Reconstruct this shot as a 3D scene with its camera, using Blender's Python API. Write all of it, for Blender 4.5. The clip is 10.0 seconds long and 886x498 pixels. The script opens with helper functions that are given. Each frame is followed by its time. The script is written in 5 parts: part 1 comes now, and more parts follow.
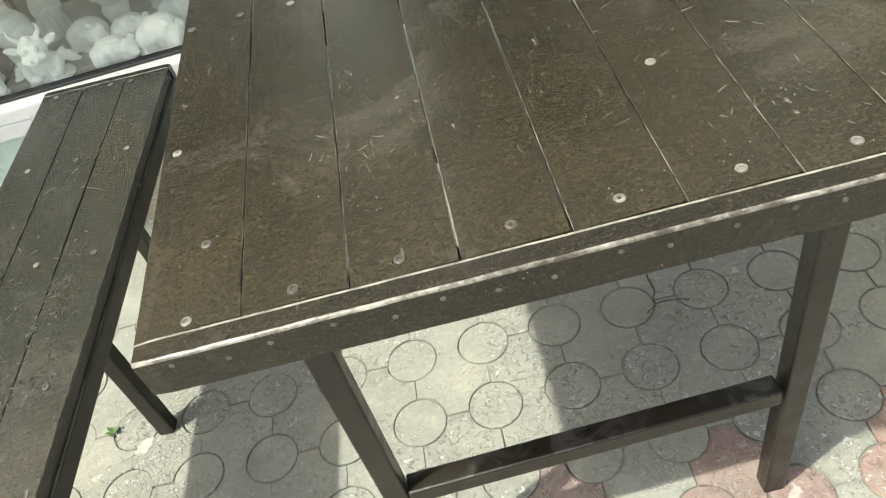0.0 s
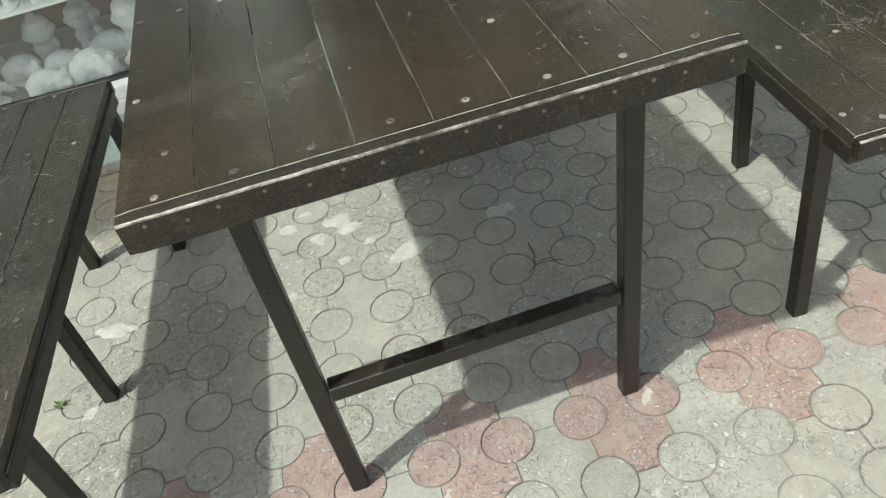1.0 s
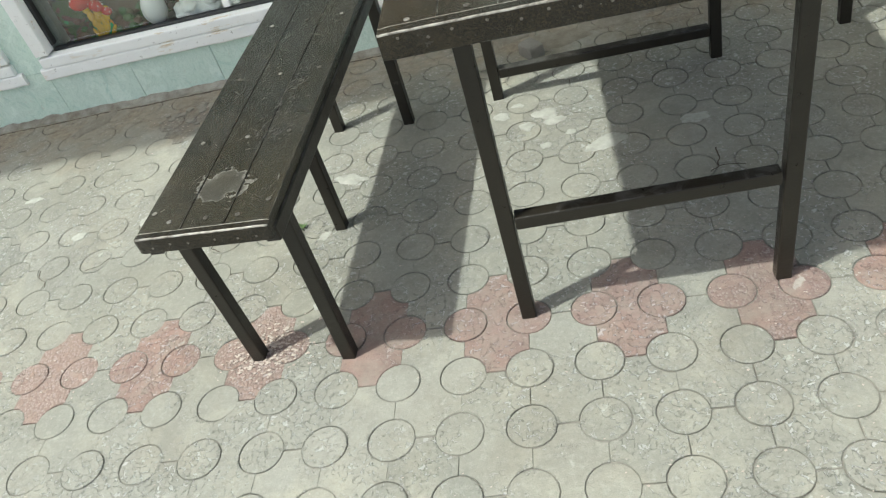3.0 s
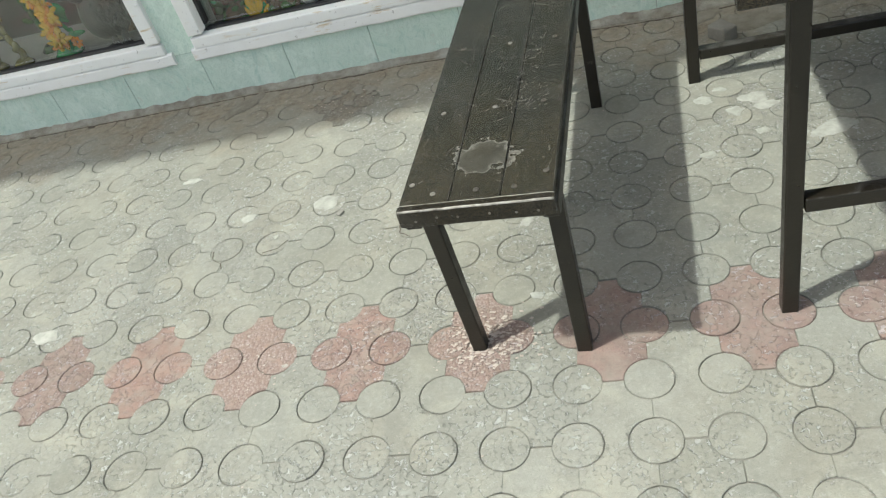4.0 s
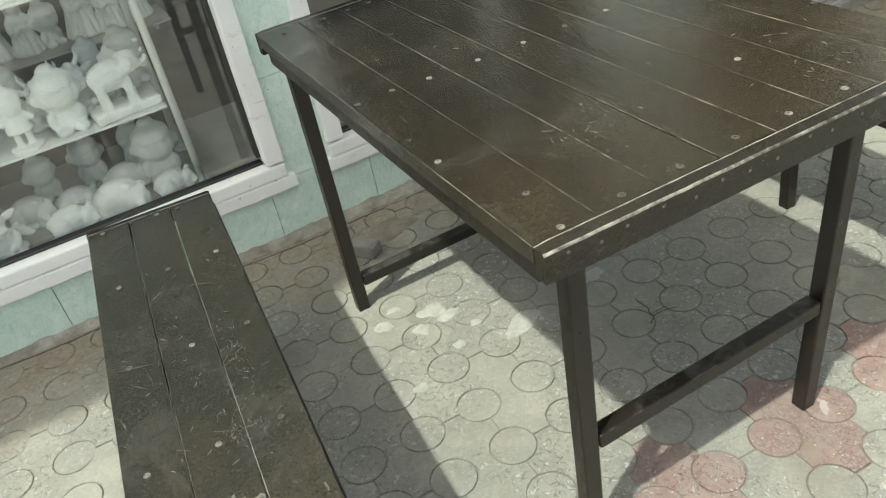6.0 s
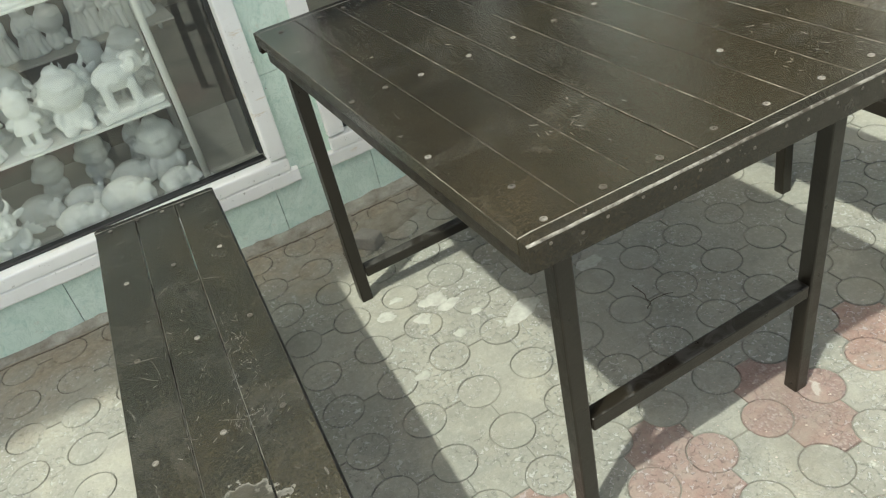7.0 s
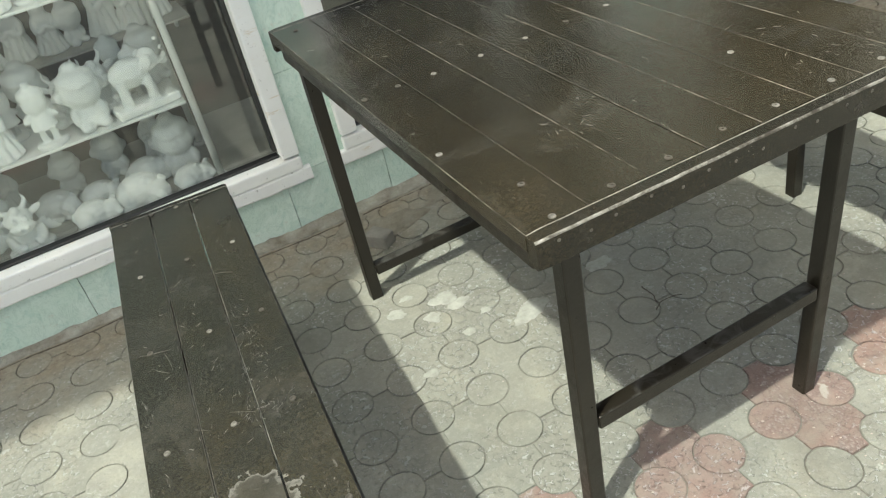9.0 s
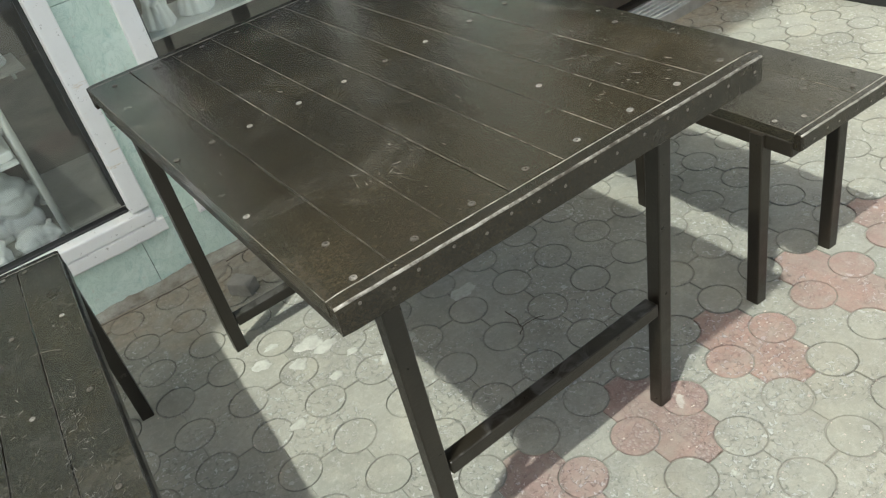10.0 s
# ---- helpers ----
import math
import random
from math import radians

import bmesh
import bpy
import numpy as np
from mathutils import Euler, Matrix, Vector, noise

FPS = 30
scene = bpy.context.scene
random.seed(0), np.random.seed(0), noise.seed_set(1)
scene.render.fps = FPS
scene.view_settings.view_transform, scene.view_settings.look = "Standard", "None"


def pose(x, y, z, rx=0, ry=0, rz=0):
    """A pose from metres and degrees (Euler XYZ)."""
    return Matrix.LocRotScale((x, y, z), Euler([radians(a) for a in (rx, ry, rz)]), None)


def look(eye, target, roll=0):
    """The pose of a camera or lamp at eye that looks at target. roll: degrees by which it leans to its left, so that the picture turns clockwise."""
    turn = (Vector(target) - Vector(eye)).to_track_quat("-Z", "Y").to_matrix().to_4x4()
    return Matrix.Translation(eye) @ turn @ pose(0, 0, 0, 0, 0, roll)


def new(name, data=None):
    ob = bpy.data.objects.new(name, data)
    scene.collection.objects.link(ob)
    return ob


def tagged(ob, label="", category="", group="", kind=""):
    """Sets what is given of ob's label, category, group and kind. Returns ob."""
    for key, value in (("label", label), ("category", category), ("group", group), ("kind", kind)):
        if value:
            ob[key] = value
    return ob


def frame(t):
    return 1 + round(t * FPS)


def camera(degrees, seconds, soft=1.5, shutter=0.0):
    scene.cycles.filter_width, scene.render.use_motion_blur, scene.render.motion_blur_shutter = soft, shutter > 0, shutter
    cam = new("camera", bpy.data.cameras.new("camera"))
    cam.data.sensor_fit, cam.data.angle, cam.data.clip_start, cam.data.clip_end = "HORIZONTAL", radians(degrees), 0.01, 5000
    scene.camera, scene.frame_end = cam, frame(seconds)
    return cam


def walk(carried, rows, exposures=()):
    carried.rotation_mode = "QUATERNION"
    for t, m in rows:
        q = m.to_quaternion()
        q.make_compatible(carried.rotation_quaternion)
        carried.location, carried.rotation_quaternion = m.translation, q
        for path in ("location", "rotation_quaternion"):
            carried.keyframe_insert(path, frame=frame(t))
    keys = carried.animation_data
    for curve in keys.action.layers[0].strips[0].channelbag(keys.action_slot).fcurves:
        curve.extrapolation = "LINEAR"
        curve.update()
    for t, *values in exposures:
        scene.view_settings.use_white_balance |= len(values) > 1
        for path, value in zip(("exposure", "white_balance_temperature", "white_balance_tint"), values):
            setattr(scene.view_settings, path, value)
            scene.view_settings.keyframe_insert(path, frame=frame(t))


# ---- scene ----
cam = camera(57.6, 10.0, soft=1.2)
PATH = [
    (0, (0.246, -0.459, 1.203), (0.157, 0.971, -0.192), -17.6),
    (0.5, (0.239, -0.597, 1.224), (0.285, 0.853, -0.153), -16.8),
    (1, (0.223, -0.78, 1.236), (0.365, 0.72, -0.079), -14.0),
    (1.5, (0.289, -0.909, 1.264), (0.304, 0.638, -0.004), -14.8),
    (2, (0.373, -1.035, 1.241), (0.196, 0.5, -0.029), -17.6),
    (2.2, (0.368, -1.063, 1.237), (0.137, 0.457, -0.043), -18.7),
    (3.3, (0.091, -1.116, 1.261), (-0.303, 0.366, -0.022), -17.7),
    (3.5, (-0.02, -1.112, 1.254), (-0.415, 0.377, -0.022), -17.5),
    (4, (-0.218, -1.073, 1.242), (-0.678, 0.418, -0.009), -18.7),
    (4.5, (-0.352, -0.922, 1.259), (-0.826, 0.617, 0.072), -18.4),
    (5, (-0.379, -0.776, 1.278), (-0.482, 0.862, 0.134), -16.0),
    (5.3, (-0.405, -0.700, 1.290), (-0.162, 0.918, 0.148), -13.8),
    (5.5, (-0.405, -0.672, 1.285), (0.024, 0.917, 0.149), -12.7),
    (5.7, (-0.416, -0.637, 1.268), (0.174, 0.908, 0.144), -10.6),
    (6.8, (-0.385, -0.683, 1.291), (0.238, 0.827, 0.136), -13.4),
    (7, (-0.398, -0.685, 1.293), (0.192, 0.841, 0.143), -13.6),
    (7.5, (-0.403, -0.692, 1.293), (0.155, 0.857, 0.157), -13.6),
    (8, (-0.402, -0.694, 1.294), (0.152, 0.859, 0.163), -13.5),
    (8.5, (-0.41, -0.699, 1.299), (0.139, 0.857, 0.169), -13.5),
    (9, (-0.403, -0.699, 1.294), (0.165, 0.842, 0.153), -13.4),
    (9.5, (-0.385, -0.698, 1.276), (0.304, 0.762, 0.095), -13.3),
    (10, (-0.258, -0.718, 1.294), (0.506, 0.723, 0.138), -14.5),
]
walk(cam, [(t, look(eye, target, roll)) for t, eye, target, roll in PATH],
     exposures=[(0.0, 1.05, 6500, 4), (0.5, 0.78, 6300, 4), (1.0, 0.63, 6200, 4), (2.0, 0.48, 6100, 4), (3.5, 0.45, 6150, 4), (4.5, 0.36, 6150, 4), (5.5, 0.57, 6350, 3), (7.0, 0.60, 6400, 2), (9.3, 0.60, 6400, 2), (10.0, 0.50, 6200, 4)])

# ---- world and sun ----
SUN_ENERGY, SKY, WINDOW_ENERGY = 3.1, 0.113, 1.0
world = bpy.data.worlds.new("world")
scene.world = world
world.use_nodes = True
wn = world.node_tree.nodes
sky = wn.new("ShaderNodeTexSky")
sky.sky_type, sky.sun_disc = "NISHITA", False
sky.air_density, sky.dust_density, sky.ozone_density = 0.95, 5.0, 0.4
sky.sun_elevation, sky.sun_rotation = radians(61), math.atan2(-0.49, -0.25)
world.node_tree.links.new(sky.outputs[0], wn["Background"].inputs[0])
wn["Background"].inputs[1].default_value = SKY
sun = new("sun", bpy.data.lights.new("sun", "SUN"))
sun.data.energy, sun.data.angle, sun.data.color = SUN_ENERGY, radians(1.3), (0.985, 0.965, 0.875)
sun.matrix_world = look((-4.9, -2.5, 10), (0, 0, 0))

# area lamps added inside the three shop windows to brighten the display behind
for x, w, k in ((-2.57, 1.56, 0.55), (-0.8, 1.52, 1.0), (0.665, 0.92, 0.5)):
    lamp = new("window_fill", bpy.data.lights.new("window_fill", "AREA"))
    lamp.data.shape, lamp.data.size, lamp.data.size_y = "RECTANGLE", w, 2.0
    lamp.data.energy, lamp.data.color = WINDOW_ENERGY * w * k, (1.0, 0.99, 0.93)
    lamp.matrix_world = look((x, 1.522, 1.28), (x, 3.0, 1.1))


# ---- materials ----
class Mat:
    """A small builder of node materials."""

    def __init__(self, name, rough=0.6, metal=0.0, spec=0.5):
        self.m = bpy.data.materials.new(name)
        self.m.use_nodes = True
        self.t = self.m.node_tree
        self.b = self.t.nodes["Principled BSDF"]
        self.b.inputs["Roughness"].default_value = rough
        self.b.inputs["Metallic"].default_value = metal
        self.b.inputs["Specular IOR Level"].default_value = spec
        self.co = self.t.nodes.new("ShaderNodeTexCoord").outputs["Object"]

    def node(self, kind, **ins):
        n = self.t.nodes.new(kind)
        for k, v in ins.items():
            self.put(n.inputs[k.replace("_", " ")], v)
        return n

    def put(self, sock, v):
        if isinstance(v, bpy.types.NodeSocket):
            self.t.links.new(v, sock)
        else:
            sock.default_value = v

    def geo(self):
        return self.node("ShaderNodeNewGeometry").outputs["Position"]

    def scaled(self, vec, sx, sy, sz):
        n = self.node("ShaderNodeVectorMath", )
        n.operation = "MULTIPLY"
        self.put(n.inputs[0], vec)
        n.inputs[1].default_value = (sx, sy, sz)
        return n.outputs[0]

    def shifted(self, vec, amount):
        """vec moved by the piece's own random number, so that no two pieces look alike."""
        r = self.node("ShaderNodeObjectInfo").outputs["Random"]
        n = self.node("ShaderNodeVectorMath")
        n.operation = "ADD"
        c = self.node("ShaderNodeCombineXYZ", X=self.math("MULTIPLY", r, amount), Y=self.math("MULTIPLY", r, amount * 0.7), Z=0.0)
        self.put(n.inputs[0], vec)
        self.put(n.inputs[1], c.outputs[0])
        return n.outputs[0]

    def noise(self, vec, scale, detail=4.0, rough=0.55, dist=0.0):
        return self.node("ShaderNodeTexNoise", Vector=vec, Scale=scale, Detail=detail, Roughness=rough, Distortion=dist).outputs[0]

    def voronoi(self, vec, scale, feature="F1"):
        n = self.node("ShaderNodeTexVoronoi", Vector=vec, Scale=scale)
        n.feature = feature
        return n.outputs[0]

    def ramp(self, fac, lo, hi, a=0.0, b=1.0):
        n = self.node("ShaderNodeMapRange", Value=fac)
        for k, v in zip(("From Min", "From Max", "To Min", "To Max"), (lo, hi, a, b)):
            n.inputs[k].default_value = v
        return n.outputs[0]

    def math(self, op, a, b=0.0):
        n = self.node("ShaderNodeMath")
        n.operation = op
        self.put(n.inputs[0], a)
        self.put(n.inputs[1], b)
        return n.outputs[0]

    def mix(self, fac, a, b):
        n = self.t.nodes.new("ShaderNodeMix")
        n.data_type = "RGBA"
        self.put(n.inputs[0], fac)
        for s, v in ((n.inputs[6], a), (n.inputs[7], b)):
            self.put(s, v if isinstance(v, bpy.types.NodeSocket) else (*v, 1.0))
        return n.outputs[2]

    def bump(self, height, strength, dist):
        n = self.node("ShaderNodeBump", Height=height, Strength=strength, Distance=dist)
        prev = self.b.inputs["Normal"].links
        if prev:
            self.t.links.new(prev[0].from_socket, n.inputs["Normal"])
        self.put(self.b.inputs["Normal"], n.outputs[0])

    def done(self, color, rough=None):
        self.put(self.b.inputs["Base Color"], color if isinstance(color, bpy.types.NodeSocket) else (*color, 1.0))
        if rough is not None:
            self.put(self.b.inputs["Roughness"], rough)
        return self.m



def make_wood(name, base, brown, wear, blotch=None, relief=0.75, gloss_lo=0.1, gloss_hi=0.3, spec=0.36, front_brown=0.0):
    """Thick, wrinkled brown paint over boards, thin and scuffed in places, browner at the front end."""
    m = Mat(name, 0.3, 0.0, spec)
    v = m.shifted(m.geo(), 7.0)
    g = m.geo()
    grain = m.noise(m.scaled(v, 1.0, 0.1, 1.0), 190, 5, 0.65, 0.4)
    wrinkle = m.noise(m.scaled(v, 0.75, 1.0, 1.0), 290, 4, 0.62, 1.4)
    cloud, patch = m.noise(v, 8, 4, 0.6), m.noise(g, 4.5, 4, 0.62, 0.6)
    thin = m.ramp(patch, 0.47, 0.6)
    col = m.mix(thin, base, brown)
    # the front end turns a golden brown, with an uneven border
    front = m.ramp(m.math("ADD", m.node("ShaderNodeSeparateXYZ", Vector=m.co).outputs[1], m.ramp(m.noise(g, 5, 5, 0.65, 0.8), 0.3, 0.7, -0.2, 0.2)), 0.4, 0.05, 0.0, front_brown)
    col = m.mix(front, col, [c * k for c, k in zip(brown, (1.75, 1.5, 1.15))])
    col = m.mix(m.ramp(cloud, 0.35, 0.75, 0.0, 0.6), col, [c * 0.55 for c in base])
    # light on the wrinkles' crests and shade in their hollows, painted as colour
    col = m.mix(m.ramp(wrinkle, 0.5, 0.66, 0.0, 0.6), col, [c * 1.9 for c in brown])
    col = m.mix(m.ramp(wrinkle, 0.5, 0.34, 0.0, 0.6), col, [c * 0.3 for c in base])
    col = m.mix(m.ramp(grain, 0.55, 0.75, 0.0, 0.3), col, [c * 0.4 for c in base])
    # dull grey rubbed haze, scuffs and single flecks
    haze = m.math("MULTIPLY", m.ramp(m.noise(g, 6, 6, 0.7, 0.9), 0.52, 0.7), 0.32)
    col = m.mix(haze, col, (0.1, 0.095, 0.082))
    scuff = m.math("MULTIPLY", m.ramp(m.noise(m.scaled(v, 1.0, 0.3, 1.0), 90, 6, 0.78, 1.8), 0.6, 0.7), m.ramp(m.noise(g, 8, 3), 0.5, 0.64))
    col = m.mix(m.math("MULTIPLY", scuff, wear), col, (0.3, 0.29, 0.26))
    fleck = m.math("MULTIPLY", m.ramp(m.voronoi(v, 120), 0.1, 0.05), m.ramp(m.noise(v, 16, 2), 0.57, 0.63))
    col = m.mix(m.math("MULTIPLY", fleck, 0.7), col, (0.42, 0.41, 0.37))
    rough = m.ramp(m.noise(g, 12, 5, 0.65), 0.3, 0.75, gloss_lo, gloss_hi)
    if blotch:
        # a bare patch where a drink or solvent has lifted the paint
        cx, cy, r = blotch
        n = m.node("ShaderNodeVectorMath")
        n.operation = "SUBTRACT"
        m.put(n.inputs[0], m.co)
        n.inputs[1].default_value = (cx, cy, 0.46)
        d = m.node("ShaderNodeVectorMath")
        d.operation = "LENGTH"
        m.put(d.inputs[0], m.scaled(n.outputs[0], 1.0, 0.92, 1.0))
        edge = m.math("ADD", d.outputs["Value"], m.ramp(m.noise(m.co, 34, 4, 0.6), 0.25, 0.75, -0.03, 0.03))
        inside = m.ramp(edge, r, r - 0.004)
        rim = m.math("MULTIPLY", inside, m.ramp(edge, r - 0.012, r - 0.004))
        pale = m.mix(m.ramp(m.noise(m.scaled(m.co, 1, 0.4, 1), 60, 5, 0.7), 0.35, 0.7), (0.06, 0.058, 0.048), (0.17, 0.165, 0.145))
        col = m.mix(m.math("MULTIPLY", inside, m.ramp(m.noise(m.co, 28, 4, 0.65), 0.42, 0.7, 0.02, 0.5)), col, pale)
        col = m.mix(m.math("MULTIPLY", rim, 0.55), col, (0.28, 0.27, 0.24))
        rough = m.math("ADD", rough, m.math("MULTIPLY", inside, 0.25))
        m.bump(inside, 0.5, -0.0008)
    m.bump(wrinkle, relief, 0.0014)
    m.bump(grain, 0.13, 0.001)
    m.bump(m.noise(v, 30, 3), 0.07, 0.003)
    return m.done(col, rough)


def make_arris(name, base, bare, start):
    """Board edges where the paint is partly gone."""
    m = Mat(name, 0.5)
    g = m.shifted(m.geo(), 3.0)
    f = m.math("MULTIPLY", m.ramp(m.noise(m.scaled(g, 1.0, 0.5, 1.0), 75, 5, 0.75), start, start + 0.16), m.ramp(m.noise(g, 7, 3), start - 0.1, start + 0.14))
    return m.done(m.mix(f, base, bare))


def make_paint(name, base, chip, amount, rough=0.35, dusty_sheen=0.35):
    m = Mat(name)
    v = m.shifted(m.geo(), 3.0)
    n = m.noise(v, 30, 6, 0.7)
    col = m.mix(m.ramp(m.noise(v, 12, 4), 0.3, 0.7), base, [c * 1.5 for c in base])
    col = m.mix(m.math("MULTIPLY", m.ramp(n, 0.66, 0.72), amount), col, chip)
    # grey on the upper faces only: dust, with the sky's reflection painted in
    up = m.node("ShaderNodeSeparateXYZ", Vector=m.node("ShaderNodeNewGeometry").outputs["Normal"]).outputs[2]
    lying = m.math("MULTIPLY", m.ramp(up, 0.7, 0.9), m.ramp(m.noise(v, 21, 4, 0.65, 0.8), 0.48, 0.6, 0.0, dusty_sheen))
    col = m.mix(lying, col, (0.13, 0.128, 0.12))
    m.bump(m.noise(m.scaled(v, 0.5, 1.0, 1.0), 170, 4, 0.65, 0.8), 0.4, 0.0012)
    return m.done(col, m.ramp(n, 0.3, 0.7, rough - 0.08, rough + 0.15))



def make_worn_edge(name, lo, hi):
    """Brown paint worn through to pale bare stuff along the edge; front arrises get their highlight from this pale tone
    too.
    """
    m = Mat(name, 0.4)
    v = m.geo()
    n = m.noise(m.scaled(v, 0.7, 1.0, 1.0), 34, 6, 0.75)
    f = m.ramp(n, lo, hi)
    m.bump(n, 0.3, 0.001)
    return m.done(m.mix(f, (0.06, 0.05, 0.038), m.mix(m.ramp(m.noise(v, 90, 4, 0.7), 0.35, 0.65), (0.36, 0.345, 0.305), (0.17, 0.158, 0.132))), m.ramp(f, 0, 1, 0.2, 0.34))



def make_paver(name, base, tint, broken, faded=0.0):
    m = Mat(name, 0.88, 0.0, 0.3)
    g = m.geo()
    v = m.shifted(g, 4.0)
    r = m.node("ShaderNodeObjectInfo").outputs["Random"]
    big, mid, fine = m.noise(g, 1.7, 4, 0.6), m.noise(v, 14, 5, 0.65), m.noise(v, 320, 3, 0.7)
    col = m.mix(r, base, tint)
    col = m.mix(m.ramp(big, 0.4, 0.66, 0.0, 0.5), col, [0.5 * (a + b) * c for a, b, c in zip(base, tint, (1.04, 1.0, 0.9))])
    col = m.mix(m.ramp(mid, 0.4, 0.72, 0.0, 0.5), col, [0.6 * c for c in base])
    col = m.mix(m.ramp(m.noise(g, 7.5, 5, 0.65, 0.7), 0.5, 0.68, 0.0, 0.45), col, [1.25 * a * b for a, b in zip(base, (1.04, 1.0, 0.92))])
    col = m.mix(m.ramp(m.noise(v, 75, 5, 0.75), 0.5, 0.7, 0.0, 0.45), col, [1.35 * c for c in base])
    col = m.mix(m.ramp(m.noise(m.shifted(g, 9.0), 110, 4, 0.75), 0.54, 0.72, 0.0, 0.5), col, [0.6 * c for c in base])
    col = m.mix(m.ramp(fine, 0.5, 0.8, 0.0, 0.35), col, [0.45 * c for c in base])
    if faded:
        col = m.mix(m.ramp(m.noise(v, 19, 5, 0.7), 0.42, 0.66, 0.0, faded), col, (0.31, 0.288, 0.245))
    # trodden-in dirt in wide, uneven patches
    col = m.mix(m.ramp(m.noise(g, 3.3, 6, 0.7, 0.8), 0.5, 0.7, 0.0, 0.38), col, (0.17, 0.155, 0.125))
    # crumbled face with bare aggregate, on some of the stones only
    some = m.ramp(m.math("FRACT", m.math("MULTIPLY", r, 17.3)), 1.0 - broken, 1.0 - broken + 0.1) if broken < 1 else 1.0
    reach = m.noise(v, 26, 5, 0.7, 0.8)
    hole = m.math("MULTIPLY", m.ramp(reach, 0.5, 0.55) if broken < 1 else m.ramp(reach, 0.38, 0.45), some)
    grit = m.voronoi(m.scaled(v, 1.0, 0.8, 1.0), 170)
    gritcol = m.mix(m.ramp(grit, 0.1, 0.6), [0.6 * c + 0.2 for c in base], [0.72 * c for c in base])
    col = m.mix(m.math("MULTIPLY", hole, 0.65), col, gritcol)
    # small chips, pale and dark, in clusters
    warp = m.node("ShaderNodeVectorMath")
    warp.operation = "ADD"
    m.put(warp.inputs[0], v)
    m.put(warp.inputs[1], m.scaled(m.node("ShaderNodeTexNoise", Vector=v, Scale=90.0, Detail=3.0).outputs["Color"], 0.012, 0.012, 0.0))
    cluster = m.ramp(m.math("ADD", m.noise(g, 5, 3, 0.6), m.ramp(m.math("FRACT", m.math("MULTIPLY", r, 7.7)), 0.0, 1.0, -0.1, 0.1)), 0.38, 0.56)
    chipf = m.math("MULTIPLY", m.ramp(m.noise(warp.outputs[0], 85, 3, 0.6, 0.8), 0.575, 0.63), cluster)
    darkf = m.math("MULTIPLY", m.ramp(m.noise(m.shifted(warp.outputs[0], 11.0), 95, 3, 0.6, 0.8), 0.595, 0.645), cluster)
    col = m.mix(m.math("MULTIPLY", darkf, 0.4), col, [0.45 * c for c in base])
    col = m.mix(m.math("MULTIPLY", chipf, 0.85), col, [0.55 * c + 0.28 for c in base])
    lime = m.math("MULTIPLY", m.ramp(m.noise(g, 21, 4, 0.6, 0.4), 0.64, 0.7), m.ramp(m.noise(g, 2.6, 2), 0.5, 0.6))
    col = m.mix(m.math("MULTIPLY", lime, 0.5), col, (0.56, 0.56, 0.5))
    # dirt and crumbled edges beside the joints
    sep = m.node("ShaderNodeSeparateXYZ", Vector=m.co)
    ex = m.math("SUBTRACT", m.math("ABSOLUTE", sep.outputs[0]), 0.07)
    ey = m.math("PINGPONG", m.math("ABSOLUTE", sep.outputs[1]), 0.07)
    ring = m.math("SQRT", m.math("ADD", m.math("MULTIPLY", ex, ex), m.math("MULTIPLY", ey, ey)))
    off = m.math("ABSOLUTE", m.math("SUBTRACT", ring, 0.0488))
    rag = m.noise(v, 130, 5, 0.75)
    near = m.ramp(m.math("ADD", off, m.ramp(rag, 0.3, 0.7, -0.004, 0.004)), 0.0032, 0.0004)
    patchy = m.ramp(m.noise(g, 9, 4, 0.6), 0.36, 0.62)
    col = m.mix(m.math("MULTIPLY", near, m.ramp(patchy, 0.0, 1.0, 0.02, 0.24)), col, [0.45 * c for c in base])
    crumb = m.math("MULTIPLY", m.ramp(m.math("ADD", off, m.ramp(m.noise(v, 60, 5, 0.75), 0.3, 0.7, -0.012, 0.012)), 0.004, 0.0), m.ramp(m.noise(g, 13, 3, 0.6), 0.5, 0.6))
    col = m.mix(m.math("MULTIPLY", crumb, 0.55), col, m.mix(m.ramp(m.voronoi(v, 210), 0.15, 0.6), [0.55 * c + 0.25 for c in base], [0.5 * c for c in base]))
    m.bump(m.math("MULTIPLY", crumb, m.ramp(rag, 0.3, 0.7, 0.6, 1.0)), 0.6, -0.002)
    # damp brown grime along the foot of the wall
    y = m.node("ShaderNodeSeparateXYZ", Vector=g).outputs[1]
    grime = m.math("MULTIPLY", m.ramp(m.math("ADD", y, m.ramp(m.noise(g, 6, 4, 0.6), 0.3, 0.7, -0.15, 0.15)), 1.08, 1.34), m.ramp(m.noise(g, 11, 5, 0.7), 0.3, 0.62, 0.3, 0.85))
    col = m.mix(grime, col, m.mix(m.ramp(m.noise(g, 40, 5, 0.7), 0.35, 0.65), (0.18, 0.145, 0.1), (0.32, 0.27, 0.2)))
    m.bump(fine, 0.5, 0.0015)
    m.bump(mid, 0.25, 0.003)
    m.bump(m.noise(v, 70, 4, 0.65), 0.35, 0.003)
    m.bump(m.math("ADD", chipf, darkf), 0.8, -0.0026)
    m.bump(m.math("MULTIPLY", hole, m.ramp(grit, 0, 1, -1.0, -0.2)), 0.6, 0.004)
    return m.done(col)


